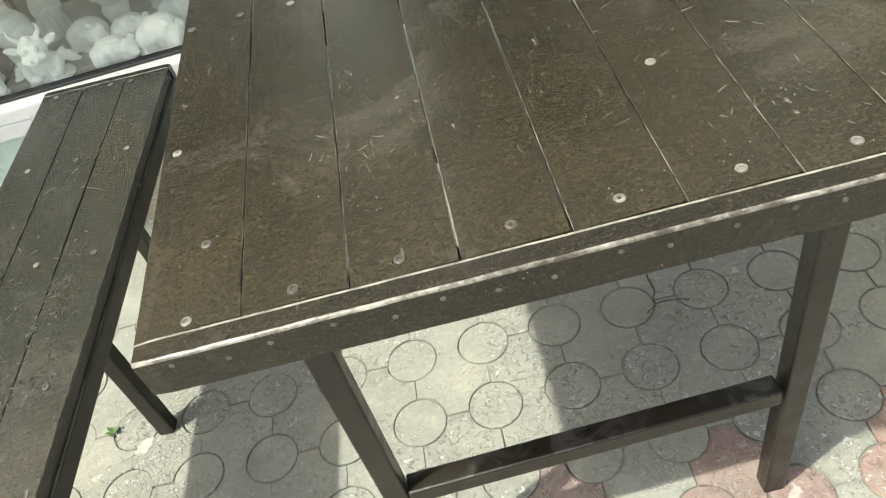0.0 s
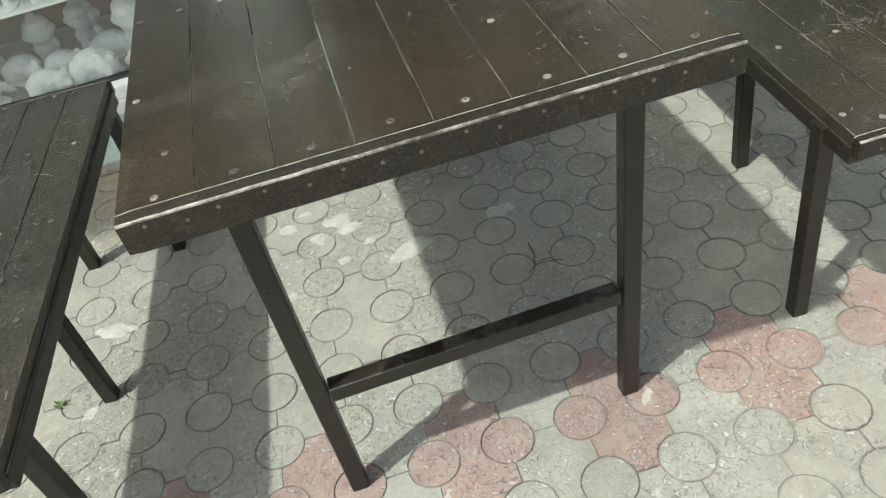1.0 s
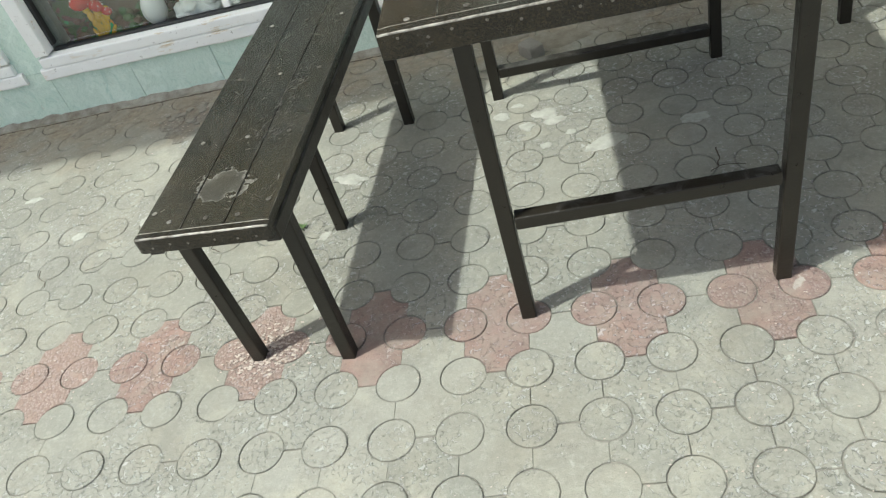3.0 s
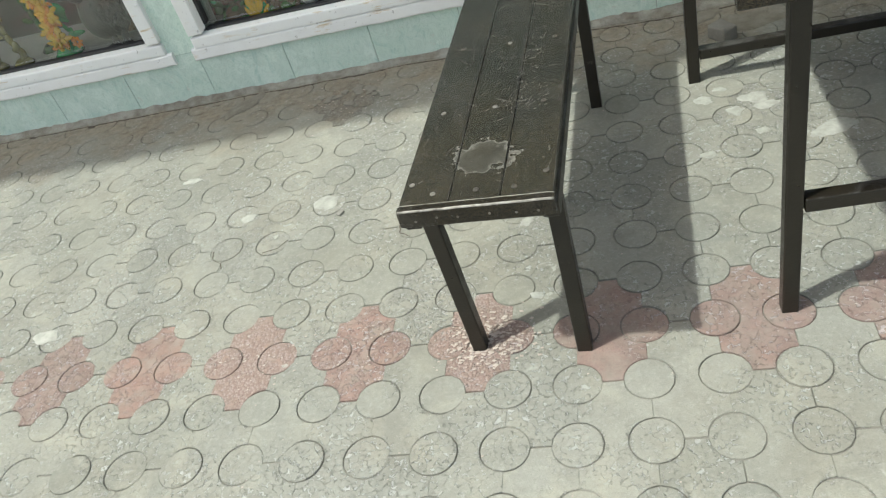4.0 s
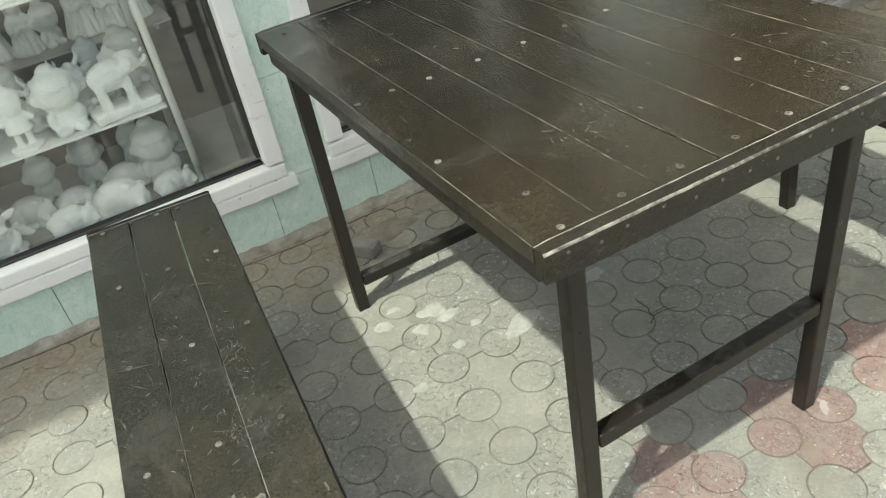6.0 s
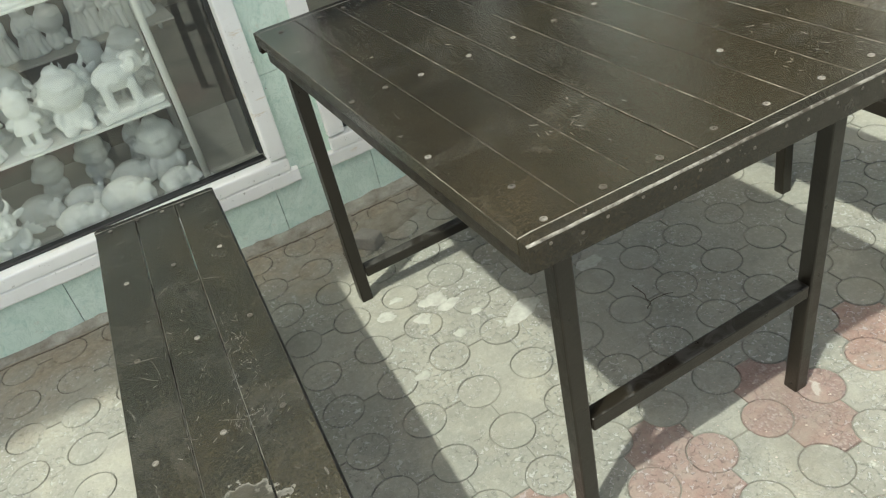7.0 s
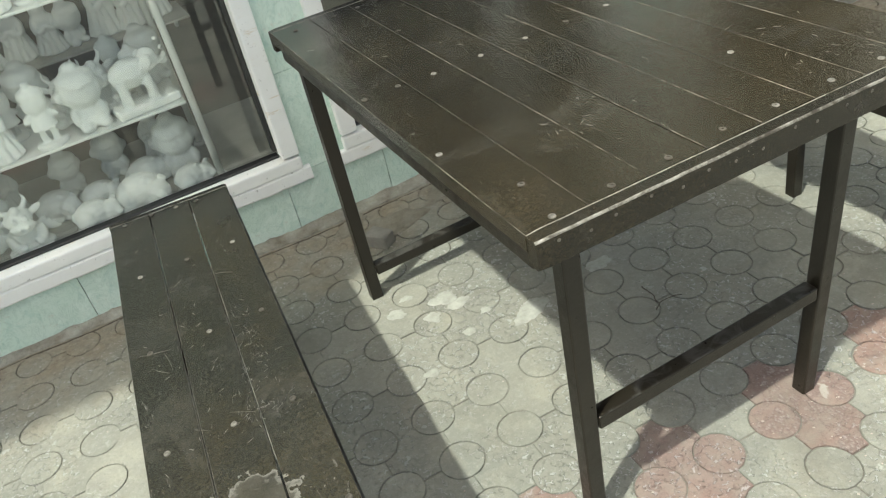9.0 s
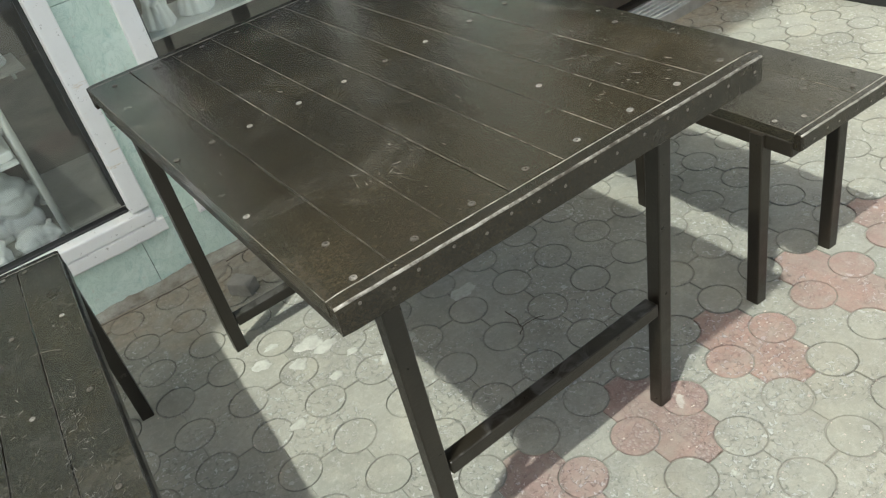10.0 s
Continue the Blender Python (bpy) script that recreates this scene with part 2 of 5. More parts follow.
def make_plain(name, base, other, scale, rough, bump=0.15, depth=0.002, metal=0.0):
    m = Mat(name, rough, metal)
    v = m.geo()
    n = m.noise(v, scale, 6, 0.65)
    m.bump(m.noise(v, scale * 6, 4, 0.6), bump, depth)
    return m.done(m.mix(m.ramp(n, 0.3, 0.7), base, other), m.ramp(n, 0.3, 0.7, rough - 0.06, rough + 0.08))


def make_bed():
    """Pale sand in the joints, dark earth towards the wall and here and there."""
    m = Mat("joint_sand", 0.95)
    g = m.geo()
    col = m.mix(m.ramp(m.noise(g, 26, 6, 0.65), 0.3, 0.7), (0.175, 0.165, 0.14), (0.3, 0.29, 0.25))
    y = m.node("ShaderNodeSeparateXYZ", Vector=g).outputs[1]
    damp = m.ramp(m.math("ADD", y, m.ramp(m.noise(g, 5, 4, 0.6), 0.3, 0.7, -0.25, 0.25)), 0.75, 1.15)
    spots = m.ramp(m.noise(g, 3.2, 4, 0.65), 0.48, 0.62, 0.0, 0.35)
    col = m.mix(m.math("MAXIMUM", damp, spots), col, (0.08, 0.07, 0.052))
    m.bump(m.noise(g, 160, 4, 0.6), 0.6, 0.004)
    return m.done(col)


def make_wall_tile():
    m = Mat("green_marble_tile", 0.22)
    v = m.shifted(m.geo(), 5.0)
    vein = m.noise(m.scaled(v, 1.0, 1.0, 0.6), 14, 7, 0.72, 1.8)
    cloud = m.noise(v, 7, 4, 0.6, 0.8)
    col = m.mix(m.ramp(cloud, 0.3, 0.7), (0.65, 0.81, 0.7), (0.735, 0.86, 0.77))
    col = m.mix(m.ramp(vein, 0.54, 0.68, 0.0, 0.4), col, (0.24, 0.5, 0.42))
    fine = m.math("ABSOLUTE", m.math("SUBTRACT", m.noise(m.scaled(v, 1.0, 1.0, 0.7), 20, 7, 0.75, 2.5), 0.5))
    col = m.mix(m.ramp(fine, 0.0, 0.03, 0.32, 0.0), col, (0.27, 0.44, 0.35))
    col = m.mix(m.ramp(m.noise(v, 32, 6, 0.7, 2.0), 0.6, 0.7, 0.0, 0.4), col, (0.55, 0.5, 0.4))
    return m.done(col, m.ramp(cloud, 0.3, 0.7, 0.18, 0.34))


def make_frame_white():
    m = Mat("white_window_paint", 0.4)
    v = m.geo()
    n = m.noise(v, 12, 5, 0.65)
    col = m.mix(m.ramp(n, 0.35, 0.75), (0.94, 0.945, 0.915), (0.89, 0.895, 0.855))
    stain = m.math("MULTIPLY", m.ramp(m.noise(m.scaled(v, 0.35, 1.0, 2.0), 22, 5, 0.7), 0.57, 0.66), m.ramp(m.noise(v, 5, 2), 0.52, 0.6))
    col = m.mix(m.math("MULTIPLY", stain, 0.75), col, (0.6, 0.45, 0.22))
    col = m.mix(m.ramp(m.noise(v, 60, 4, 0.7), 0.65, 0.69, 0.0, 0.6), col, (0.33, 0.31, 0.27))
    m.bump(n, 0.25, 0.004)
    return m.done(col, m.ramp(n, 0.3, 0.7, 0.32, 0.5))


def make_canopy():
    """Milky plastic sheeting that lets part of the sun through, scattered."""
    m = Mat("milky_canopy", 0.6)
    n = m.noise(m.geo(), 3, 4)
    c = m.mix(m.ramp(n, 0.3, 0.7), (0.97, 0.95, 0.88), (0.94, 0.915, 0.84))
    a = m.node("ShaderNodeBsdfTranslucent", Color=c)
    d = m.node("ShaderNodeBsdfDiffuse", Color=c)
    mixer = m.node("ShaderNodeMixShader", Fac=0.08)
    m.t.links.new(a.outputs[0], mixer.inputs[1])
    m.t.links.new(d.outputs[0], mixer.inputs[2])
    m.t.links.new(mixer.outputs[0], m.t.nodes["Material Output"].inputs[0])
    return m.m


def make_glass():
    m = Mat("window_glass")
    t = m.t
    facing = m.node("ShaderNodeLayerWeight", Blend=0.5).outputs["Facing"]
    fres = m.ramp(m.math("POWER", facing, 5.0), 0.0, 1.0, 0.06, 0.95)
    clear = m.node("ShaderNodeBsdfTransparent", Color=(0.955, 0.972, 0.955, 1))
    gloss = m.node("ShaderNodeBsdfGlossy", Color=(1, 1, 1, 1), Roughness=0.01)
    mixer = m.node("ShaderNodeMixShader", Fac=fres)
    t.links.new(clear.outputs[0], mixer.inputs[1])
    t.links.new(gloss.outputs[0], mixer.inputs[2])
    t.links.new(mixer.outputs[0], t.nodes["Material Output"].inputs[0])
    return m.m


WOOD_TABLE = make_wood("table_wood", (0.0205, 0.018, 0.0122), (0.031, 0.026, 0.0158), 0.7, None, 0.34, 0.02, 0.09, 0.58, 0.35)
WOOD_BENCH = make_wood("bench_wood", (0.02137, 0.02042, 0.0152), (0.0285, 0.02565, 0.01568), 0.8, None, 0.7, 0.12, 0.3, 0.65, 0.5)
WOOD_WORN = make_wood("worn_bench_wood", (0.0205, 0.0213, 0.0163), (0.03, 0.027, 0.0165), 1.0, (0.003, 0.139, 0.05), 0.7, 0.12, 0.3, 0.65, 0.5)
SEAM = make_worn_edge("worn_seam_edge", 0.32, 0.5)
ARRIS = make_arris("worn_board_edge", (0.022, 0.02, 0.016), (0.21, 0.195, 0.165), 0.42)
TABLE_ARRIS = make_arris("worn_table_board_edge", (0.022, 0.02, 0.016), (0.2, 0.187, 0.158), 0.42)
STEEL = make_paint("brown_painted_steel", (0.0125, 0.0102, 0.0066), (0.1, 0.085, 0.068), 0.5, 0.34)
TRIM = make_wood("brown_painted_trim", (0.016, 0.0132, 0.0088), (0.027, 0.0215, 0.0125), 0.5, None, 0.5, 0.14, 0.32, 0.45)
# pale wear and the front arrises' highlight, both put into the colour
WORN_SHINE = make_worn_edge("worn_paint_edge_with_shine", 0.32, 0.52)
WORN_THIN_SHINE = make_worn_edge("thinly_worn_paint_edge_with_shine", 0.39, 0.58)
RUBBED = make_worn_edge("rubbed_paint_edge", 0.48, 0.6)
SCREW = make_plain("screw_metal", (0.36, 0.345, 0.31), (0.1, 0.09, 0.075), 130, 0.5, 0.6, 0.002, 0.4)
SCRATCH = make_plain("scratched_paint", (0.23, 0.22, 0.195), (0.1, 0.095, 0.085), 90, 0.6)
PAINTED_SCREW = make_plain("sunk_painted_screw", (0.03, 0.025, 0.018), (0.16, 0.145, 0.12), 160, 0.4, 0.3, 0.001)
DARK_SCREW = make_plain("painted_screw", (0.04, 0.036, 0.029), (0.14, 0.128, 0.108), 150, 0.4, 0.3, 0.001, 0.3)
PAVER = make_paver("grey_paver", (0.3105, 0.3096, 0.27), (0.2412, 0.2466, 0.216), 0.2)
CRUMBLED = make_paver("crumbled_grey_paver", (0.2295, 0.225, 0.1944), (0.198, 0.1944, 0.1674), 1.0)
PINK = make_paver("pink_paver", (0.279, 0.1998, 0.1764), (0.252, 0.1872, 0.1656), 0.15, 0.5)
PINK_BROKEN = make_paver("crumbled_pink_paver", (0.324, 0.2358, 0.2016), (0.306, 0.2268, 0.1962), 1.0, 0.4)
PINK_WORN = make_paver("part_crumbled_pink_paver", (0.3015, 0.2052, 0.1782), (0.279, 0.198, 0.171), 0.99, 0.6)
BED = make_bed()
CEMENT = make_plain("rough_cement", (0.44, 0.43, 0.375), (0.19, 0.168, 0.13), 15, 0.92, 0.9, 0.014)
EARTH = make_plain("dark_earth", (0.05, 0.042, 0.03), (0.11, 0.09, 0.065), 60, 0.95, 0.6, 0.004)
TILE = make_wall_tile()
GROUT = make_plain("wall_grout", (0.34, 0.4, 0.36), (0.24, 0.28, 0.25), 20, 0.9)
WHITE = make_frame_white()
GASKET = make_plain("black_gasket", (0.015, 0.016, 0.016), (0.03, 0.03, 0.03), 40, 0.5)
GLASS = make_glass()
PLASTER = make_plain("white_plaster", (0.88, 0.89, 0.86), (0.8, 0.81, 0.78), 25, 0.75, 0.25, 0.002)
ROOM = make_plain("shop_wall_paint", (0.2, 0.165, 0.125), (0.12, 0.1, 0.075), 3, 0.8)
ROOM_FLOOR = make_plain("shop_floor", (0.2, 0.17, 0.13), (0.13, 0.11, 0.09), 6, 0.55)
SHELF = make_plain("white_shelf_board", (0.82, 0.83, 0.8), (0.74, 0.75, 0.72), 14, 0.45)
RENDER = make_plain("facade_render", (0.6, 0.62, 0.57), (0.5, 0.52, 0.47), 4, 0.85)
EAVE = make_canopy()
LEDGE_BOARD = make_plain("pale_ledge_board", (0.5, 0.49, 0.45), (0.38, 0.37, 0.33), 9, 0.5)
DARK_WOOD = make_plain("dark_backing_wood", (0.085, 0.068, 0.048), (0.045, 0.036, 0.026), 7, 0.6)
ALU = make_plain("aluminium", (0.6, 0.61, 0.61), (0.45, 0.46, 0.46), 20, 0.35, 0.1, 0.001, 0.8)


# ---- mesh helpers ----
def link_bm(name, bm, mats, parent=None, m=None):
    me = bpy.data.meshes.new(name)
    bm.normal_update()
    bm.to_mesh(me)
    bm.free()
    for mt in (mats if isinstance(mats, (list, tuple)) else [mats]):
        me.materials.append(mt)
    ob = new(name, me)
    if parent is not None:
        ob.parent = parent
    if m is not None:
        ob.matrix_basis = m
    return ob


def part(name, bm, mat, parent, label=""):
    ob = link_bm(name, bm, mat, parent)
    return tagged(ob, label) if label else ob


def thing(name, m, label, category, group=""):
    ob = new(name)
    ob.matrix_basis = m
    ob.empty_display_size = 0.1
    return tagged(ob, label, category, group)


def box(c, s, bevel=0.0, segs=2, bm=None, m=None):
    """A box at centre c of size s with rounded edges."""
    b2 = bmesh.new()
    bmesh.ops.create_cube(b2, size=1.0, matrix=Matrix.Translation(c) @ Matrix.Diagonal((*s, 1)))
    if bevel:
        bmesh.ops.bevel(b2, geom=b2.edges[:], offset=bevel, segments=segs, affect="EDGES", profile=0.5)
    if m is not None:
        bmesh.ops.transform(b2, matrix=m, verts=b2.verts)
    if bm is None:
        return b2
    me = bpy.data.meshes.new("tmp")
    b2.to_mesh(me)
    b2.free()
    bm.from_mesh(me)
    bpy.data.meshes.remove(me)
    return bm


def screw_bm(r=0.006, h=0.0015):
    """A flat screw head with a cross slot."""
    bm = bmesh.new()
    n = 14
    rings = [(r, 0.0), (r * 0.96, h * 0.7), (r * 0.8, h), (r * 0.5, h), (r * 0.34, h * 0.2)]
    rows = [[bm.verts.new((math.cos(2 * math.pi * k / n) * a * (1.0 if i < 3 or k % 2 else 0.75), math.sin(2 * math.pi * k / n) * a * (1.0 if i < 3 or k % 2 else 0.75), z)) for k in range(n)] for i, (a, z) in enumerate(rings)]
    for a, b in zip(rows, rows[1:]):
        for k in range(n):
            bm.faces.new((a[k], a[(k + 1) % n], b[(k + 1) % n], b[k]))
    bm.faces.new(rows[-1])
    return bm


def mesh_of(bm, mat):
    me = bpy.data.meshes.new("shared")
    bm.normal_update()
    bm.to_mesh(me)
    bm.free()
    me.materials.append(mat)
    return me


def leg_bm(w, h, lean=(0.0, 0.0)):
    """A square steel tube with rounded corners, standing on z = 0, its top moved by lean."""
    bm = bmesh.new()
    bmesh.ops.create_cube(bm, size=1.0, matrix=Matrix.Translation((0, 0, h / 2)) @ Matrix.Diagonal((w, w, h, 1)))
    up = [e for e in bm.edges if abs(e.verts[0].co.z - e.verts[1].co.z) > 0.01]
    bmesh.ops.bevel(bm, geom=up, offset=w * 0.1, segments=2, affect="EDGES", profile=0.5)
    for v in bm.verts:
        v.co.x, v.co.y = v.co.x + lean[0] * v.co.z / h, v.co.y + lean[1] * v.co.z / h
    return bm


SCREW_TOP = mesh_of(screw_bm(0.0052), SCREW)
SCREW_PAINTED = mesh_of(screw_bm(0.0054), DARK_SCREW)
SCREW_SIDE = mesh_of(screw_bm(0.0026, 0.0005), PAINTED_SCREW)


def plank_bm(cx, y0, y1, w, top, thick, rng, gap=0.0007):
    """One board with eased edges and a slight cup and bow."""
    bm = bmesh.new()
    n = 14
    hw = w / 2 - gap
    prof = [(-hw, -thick), (-hw, -0.001), (-hw + 0.0007, 0.0), (-hw * 0.4, 0.0004), (hw * 0.4, 0.0004), (hw - 0.0007, 0.0), (hw, -0.001), (hw, -thick)]
    dz, ph = rng.uniform(-0.0006, 0.0006), rng.uniform(0, 6)
    rows = []
    for i in range(n + 1):
        y = y0 + (y1 - y0) * i / n
        wob = 0.0006 * math.sin(ph + y * 9) + 0.0003 * math.sin(ph * 2 + y * 31)
        rows.append([bm.verts.new((cx + x + (wob if abs(x) > hw * 0.9 else 0) * (1 if x > 0 else -1) * 0.5, y, top + z + dz)) for x, z in prof])
    k = len(prof)
    for a, b in zip(rows, rows[1:]):
        for j in range(k):
            f = bm.faces.new((a[j], a[(j + 1) % k], b[(j + 1) % k], b[j]))
            f.material_index = 1 if j in (1, 5) else 0
    bm.faces.new(rows[0])
    bm.faces.new(rows[-1][::-1])
    bmesh.ops.recalc_face_normals(bm, faces=bm.faces)
    return bm



def trim_part(parent, length, depth, height, name, arris):
    """A painted edge strip along x: a broad rounded upper arris, worn bare and at the front coloured with its
    highlight, over a plain face.
    """
    bm = bmesh.new()
    h, d = height / 2, depth / 2
    prof = [(d, -h), (-d + 0.002, -h), (-d, -h + 0.002), (-d, h - 0.003), (-d + 0.0005, h - 0.0014), (-d + 0.0014, h - 0.0005), (-d + 0.003, h), (d - 0.0026, h), (d, h - 0.0003)]
    k, n = len(prof), 40
    rows = []
    for i in range(n + 1):
        x = -length / 2 + length * i / n
        e = 0.0005 * noise.noise((x * 40, depth * 90, 2))
        end = 0.004 if i in (0, n) else 0.0
        x += end * (0.3 if i == 0 else -0.3)
        rows.append([bm.verts.new((x, y + (e if y < 0 else 0) + (end * 0.5 if y < 0 else 0), z + (e if z > 0 else 0) - (end * 0.4 if z > 0 else 0))) for y, z in prof])
    for a, b in zip(rows, rows[1:]):
        for j in range(k):
            f = bm.faces.new((a[j], a[(j + 1) % k], b[(j + 1) % k], b[j]))
            f.material_index = 1 if j in (3, 4, 5) else (2 if j == 7 else 0)
            f.smooth = j in (3, 4, 5)
    bm.faces.new(rows[0])
    bm.faces.new(rows[-1][::-1])
    bmesh.ops.recalc_face_normals(bm, faces=bm.faces)
    return link_bm(name, bm, [TRIM, arris, SEAM], parent)


def add_scratches(parent, z, spots, seed):
    """Fine pale scratches, each a shallow raised burr of paint; spots: x, y, spread along x and y, count."""
    rng = random.Random(seed)
    bm = bmesh.new()
    for cx, cy, sx, sy, n in spots:
        base = rng.uniform(0, 3)
        for _ in range(n):
            x, y, a = rng.gauss(cx, sx), rng.gauss(cy, sy), base + rng.gauss(0, 0.7)
            l, w, c = rng.uniform(0.002, 0.014), rng.uniform(0.0002, 0.0006), rng.uniform(-0.3, 0.3)
            if n < 10:
                l, w, c = rng.uniform(0.02, 0.08), rng.uniform(0.0001, 0.0002), rng.uniform(-0.2, 0.2)
            row = []
            for k in range(5):
                u = k / 4 - 0.5
                px, py, q = x + math.cos(a + c * u) * l * u, y + math.sin(a + c * u) * l * u, w * (1 - 3.2 * u * u)
                row.append([bm.verts.new((px - math.sin(a) * q * s, py + math.cos(a) * q * s, z + (0.0007 if s == 0 else 0.0))) for s in (-1, 0, 1)])
            for r, t in zip(row, row[1:]):
                for j in range(2):
                    bm.faces.new((r[j], t[j], t[j + 1], r[j + 1]))
    return tagged(part("scratches", bm, SCRATCH, parent, "fine pale scratches in the paint"), kind="stuff")


def add_screws(parent, mesh, places, name="screw", m=Matrix.Identity(4)):
    rng = random.Random(len(places))
    for x, y, z in places:
        o = new(name, mesh)
        o.parent = parent
        o.matrix_basis = Matrix.Translation((x, y, z)) @ m @ Matrix.Rotation(rng.uniform(0, 3), 4, "Z")



# ---- table ----
def build_table():
    t = thing("dining_table", pose(0, 0, 0), "dark brown painted plank table on a square-tube steel frame", "table")
    rng = random.Random(4)
    x0, w, top = -0.0455, 0.0914, 0.75
    for i in range(8):
        part("plank", plank_bm(x0 + w * (i + 0.5), -0.0075 - 0.0016 * i, 0.9998, w, top, 0.026, rng), [WOOD_TABLE, TABLE_ARRIS], t)
    # edge strips front and back, the front one slightly out of square with the boards
    for name, y, a in (("front_trim", -0.0262, -0.018), ("back_trim", 1.012, math.pi)):
        o = trim_part(t, 0.732, 0.024, 0.044, name, WORN_THIN_SHINE if y < 0 else RUBBED)
        o.matrix_basis = Matrix.Translation((0.32, y, top - 0.0217)) @ Matrix.Rotation(a, 4, "Z")
        if y < 0:
            add_screws(o, SCREW_SIDE, [(-0.34 + 0.0453 * k + rng.uniform(-0.009, 0.009), -0.0121, rng.uniform(0.002, 0.014)) for k in range(16)], m=Matrix.Rotation(radians(90), 4, "X"))
    for x in (-0.0265, 0.6665):
        part("side_rail", box((x, 0.485, top - 0.043), (0.027, 0.98, 0.03), 0.003), STEEL, t)
    for y in (0.02, 0.5, 0.955):
        part("cross_rail", box((0.32, y, top - 0.045), (0.672, 0.03, 0.034), 0.003), STEEL, t)
    # the front legs lean a little out of true
    for x, y, lx, ly in ((0.0575, 0.0895, 0.002, -0.008), (0.5785, 0.1, 0.021, -0.017), (0.004, 0.9875, 0, 0), (0.6325, 0.9905, 0, 0)):
        o = part("leg", leg_bm(0.031, 0.705, (lx, ly)), STEEL, t)
        o.location = (x, y, 0.0)
    for name, x, y, z, l, turn in (("front_stretcher", 0.321, 0.0885, 0.2665, 0.4905, 0.9), ("back_stretcher", 0.318, 0.9865, 0.085, 0.5945, 0.25)):
        o = part(name, box((0, 0, 0), (l, 0.03, 0.029), 0.003), STEEL, t)
        o.matrix_basis = pose(x, y, z, 0, 0, turn)
    pale = [(0.553, 0.001), (0.097, 0.502), (0.19, 0.499), (-0.029, 0.242), (0.281, 0.498), (0.0, 0.001), (0.447, 0.176), (0.462, 0.005), (0.364, 0.008), (0.46, 0.5), (0.561, 0.497)]
    dull = [(0.091, 0.005), (0.181, 0.006), (0.275, 0.011), (0.64, -0.004), (0.012, 0.089), (0.031, 0.509), (0.37, 0.5), (0.65, 0.5), (-0.033, 0.506),
            (0.676, 0.239), (0.147, 0.965), (0.198, 0.967), (0.0, 0.96), (0.09, 0.962), (0.28, 0.965), (0.37, 0.96), (0.46, 0.966), (0.55, 0.962), (0.64, 0.96)]
    add_scratches(t, top + 0.0002, ((0.14, 0.17, 0.02, 0.02, 10), (0.45, 0.2, 0.06, 0.08, 14), (0.3, 0.45, 0.15, 0.2, 20), (0.55, 0.1, 0.05, 0.08, 12), (0.2, 0.7, 0.12, 0.12, 12)), 3)
    add_screws(t, SCREW_TOP, [(x, y, top + 0.0003) for x, y in pale])
    add_screws(t, SCREW_PAINTED, [(x, y, top + 0.0003) for x, y in dull])
    return t


# ---- benches ----
def build_bench(m, label, W, wood, leg_spots, lean=0.0):
    b = thing("bench", m, label, "bench", "benches at the table")
    rng = random.Random(9)
    L, top = 1.07, 0.46
    w = W / 3
    for i in range(3):
        part("plank", plank_bm(-W / 2 + w * (i + 0.5), 0.0185, L - 0.0185, w, top, 0.022, rng, 0.0012), [wood, ARRIS], b)
    for name, y, a in (("front_trim", 0.009, 0), ("back_trim", L - 0.009, math.pi)):
        o = trim_part(b, W + 0.004, 0.018, 0.036, name, WORN_SHINE if y < 0.1 else RUBBED)
        o.matrix_basis = Matrix.Translation((0, y, top - 0.0177)) @ Matrix.Rotation(a, 4, "Z")
        if y < 0.1:
            add_screws(o, SCREW_SIDE, [(-0.11 + 0.044 * k + rng.uniform(-0.008, 0.008), -0.0091, rng.uniform(-0.006, 0.004)) for k in range(6)], m=Matrix.Rotation(radians(90), 4, "X"))
    for x in (-W / 2 + 0.014, W / 2 - 0.012):
        part("side_rail", box((x, L / 2, top - 0.0395), (0.03, L - 0.04, 0.033), 0.003), STEEL, b)
    part("cross_rail", box((0, leg_spots[2][1], top - 0.0395), (W - 0.056, 0.03, 0.03), 0.003), STEEL, b)
    for k, (x, y) in enumerate(leg_spots):
        o = part("leg", leg_bm(0.0305, top - 0.024, (lean if k == 0 else 0.0, 0.0)), STEEL, b)
        o.location = (x, y, 0.0)
    k = W / 0.266
    add_scratches(b, top + 0.0004, ((0.07, 0.5, 0.015, 0.05, 22), (0.05, 0.33, 0.03, 0.03, 40), (0.0, 0.6, 0.03, 0.12, 18), (-0.08, 0.55, 0.02, 0.15, 10), (0.0, 0.85, 0.06, 0.1, 14), (0.0, 0.1, 0.08, 0.04, 16), (-0.07, 0.5, 0.02, 0.05, 3), (0.02, 0.66, 0.04, 0.06, 3), (0.04, 0.31, 0.05, 0.01, 2), (0.075, 0.45, 0.01, 0.05, 30), (0.04, 0.3, 0.03, 0.012, 40), (0.045, 0.42, 0.003, 0.06, 36)), 8)
    add_screws(b, SCREW_TOP, [(x * k, y, top + 0.0003) for x, y in L_SPOTS[::2]])
    add_screws(b, SCREW_PAINTED, [(x * k, y, top + 0.0003) for x, y in L_SPOTS[1::2]])
    return b


# ---- shop front ----
WALL_Y = 1.446
WINDOWS = ((-3.42, -1.722), (-1.632, 0.028), (0.14, 1.19))


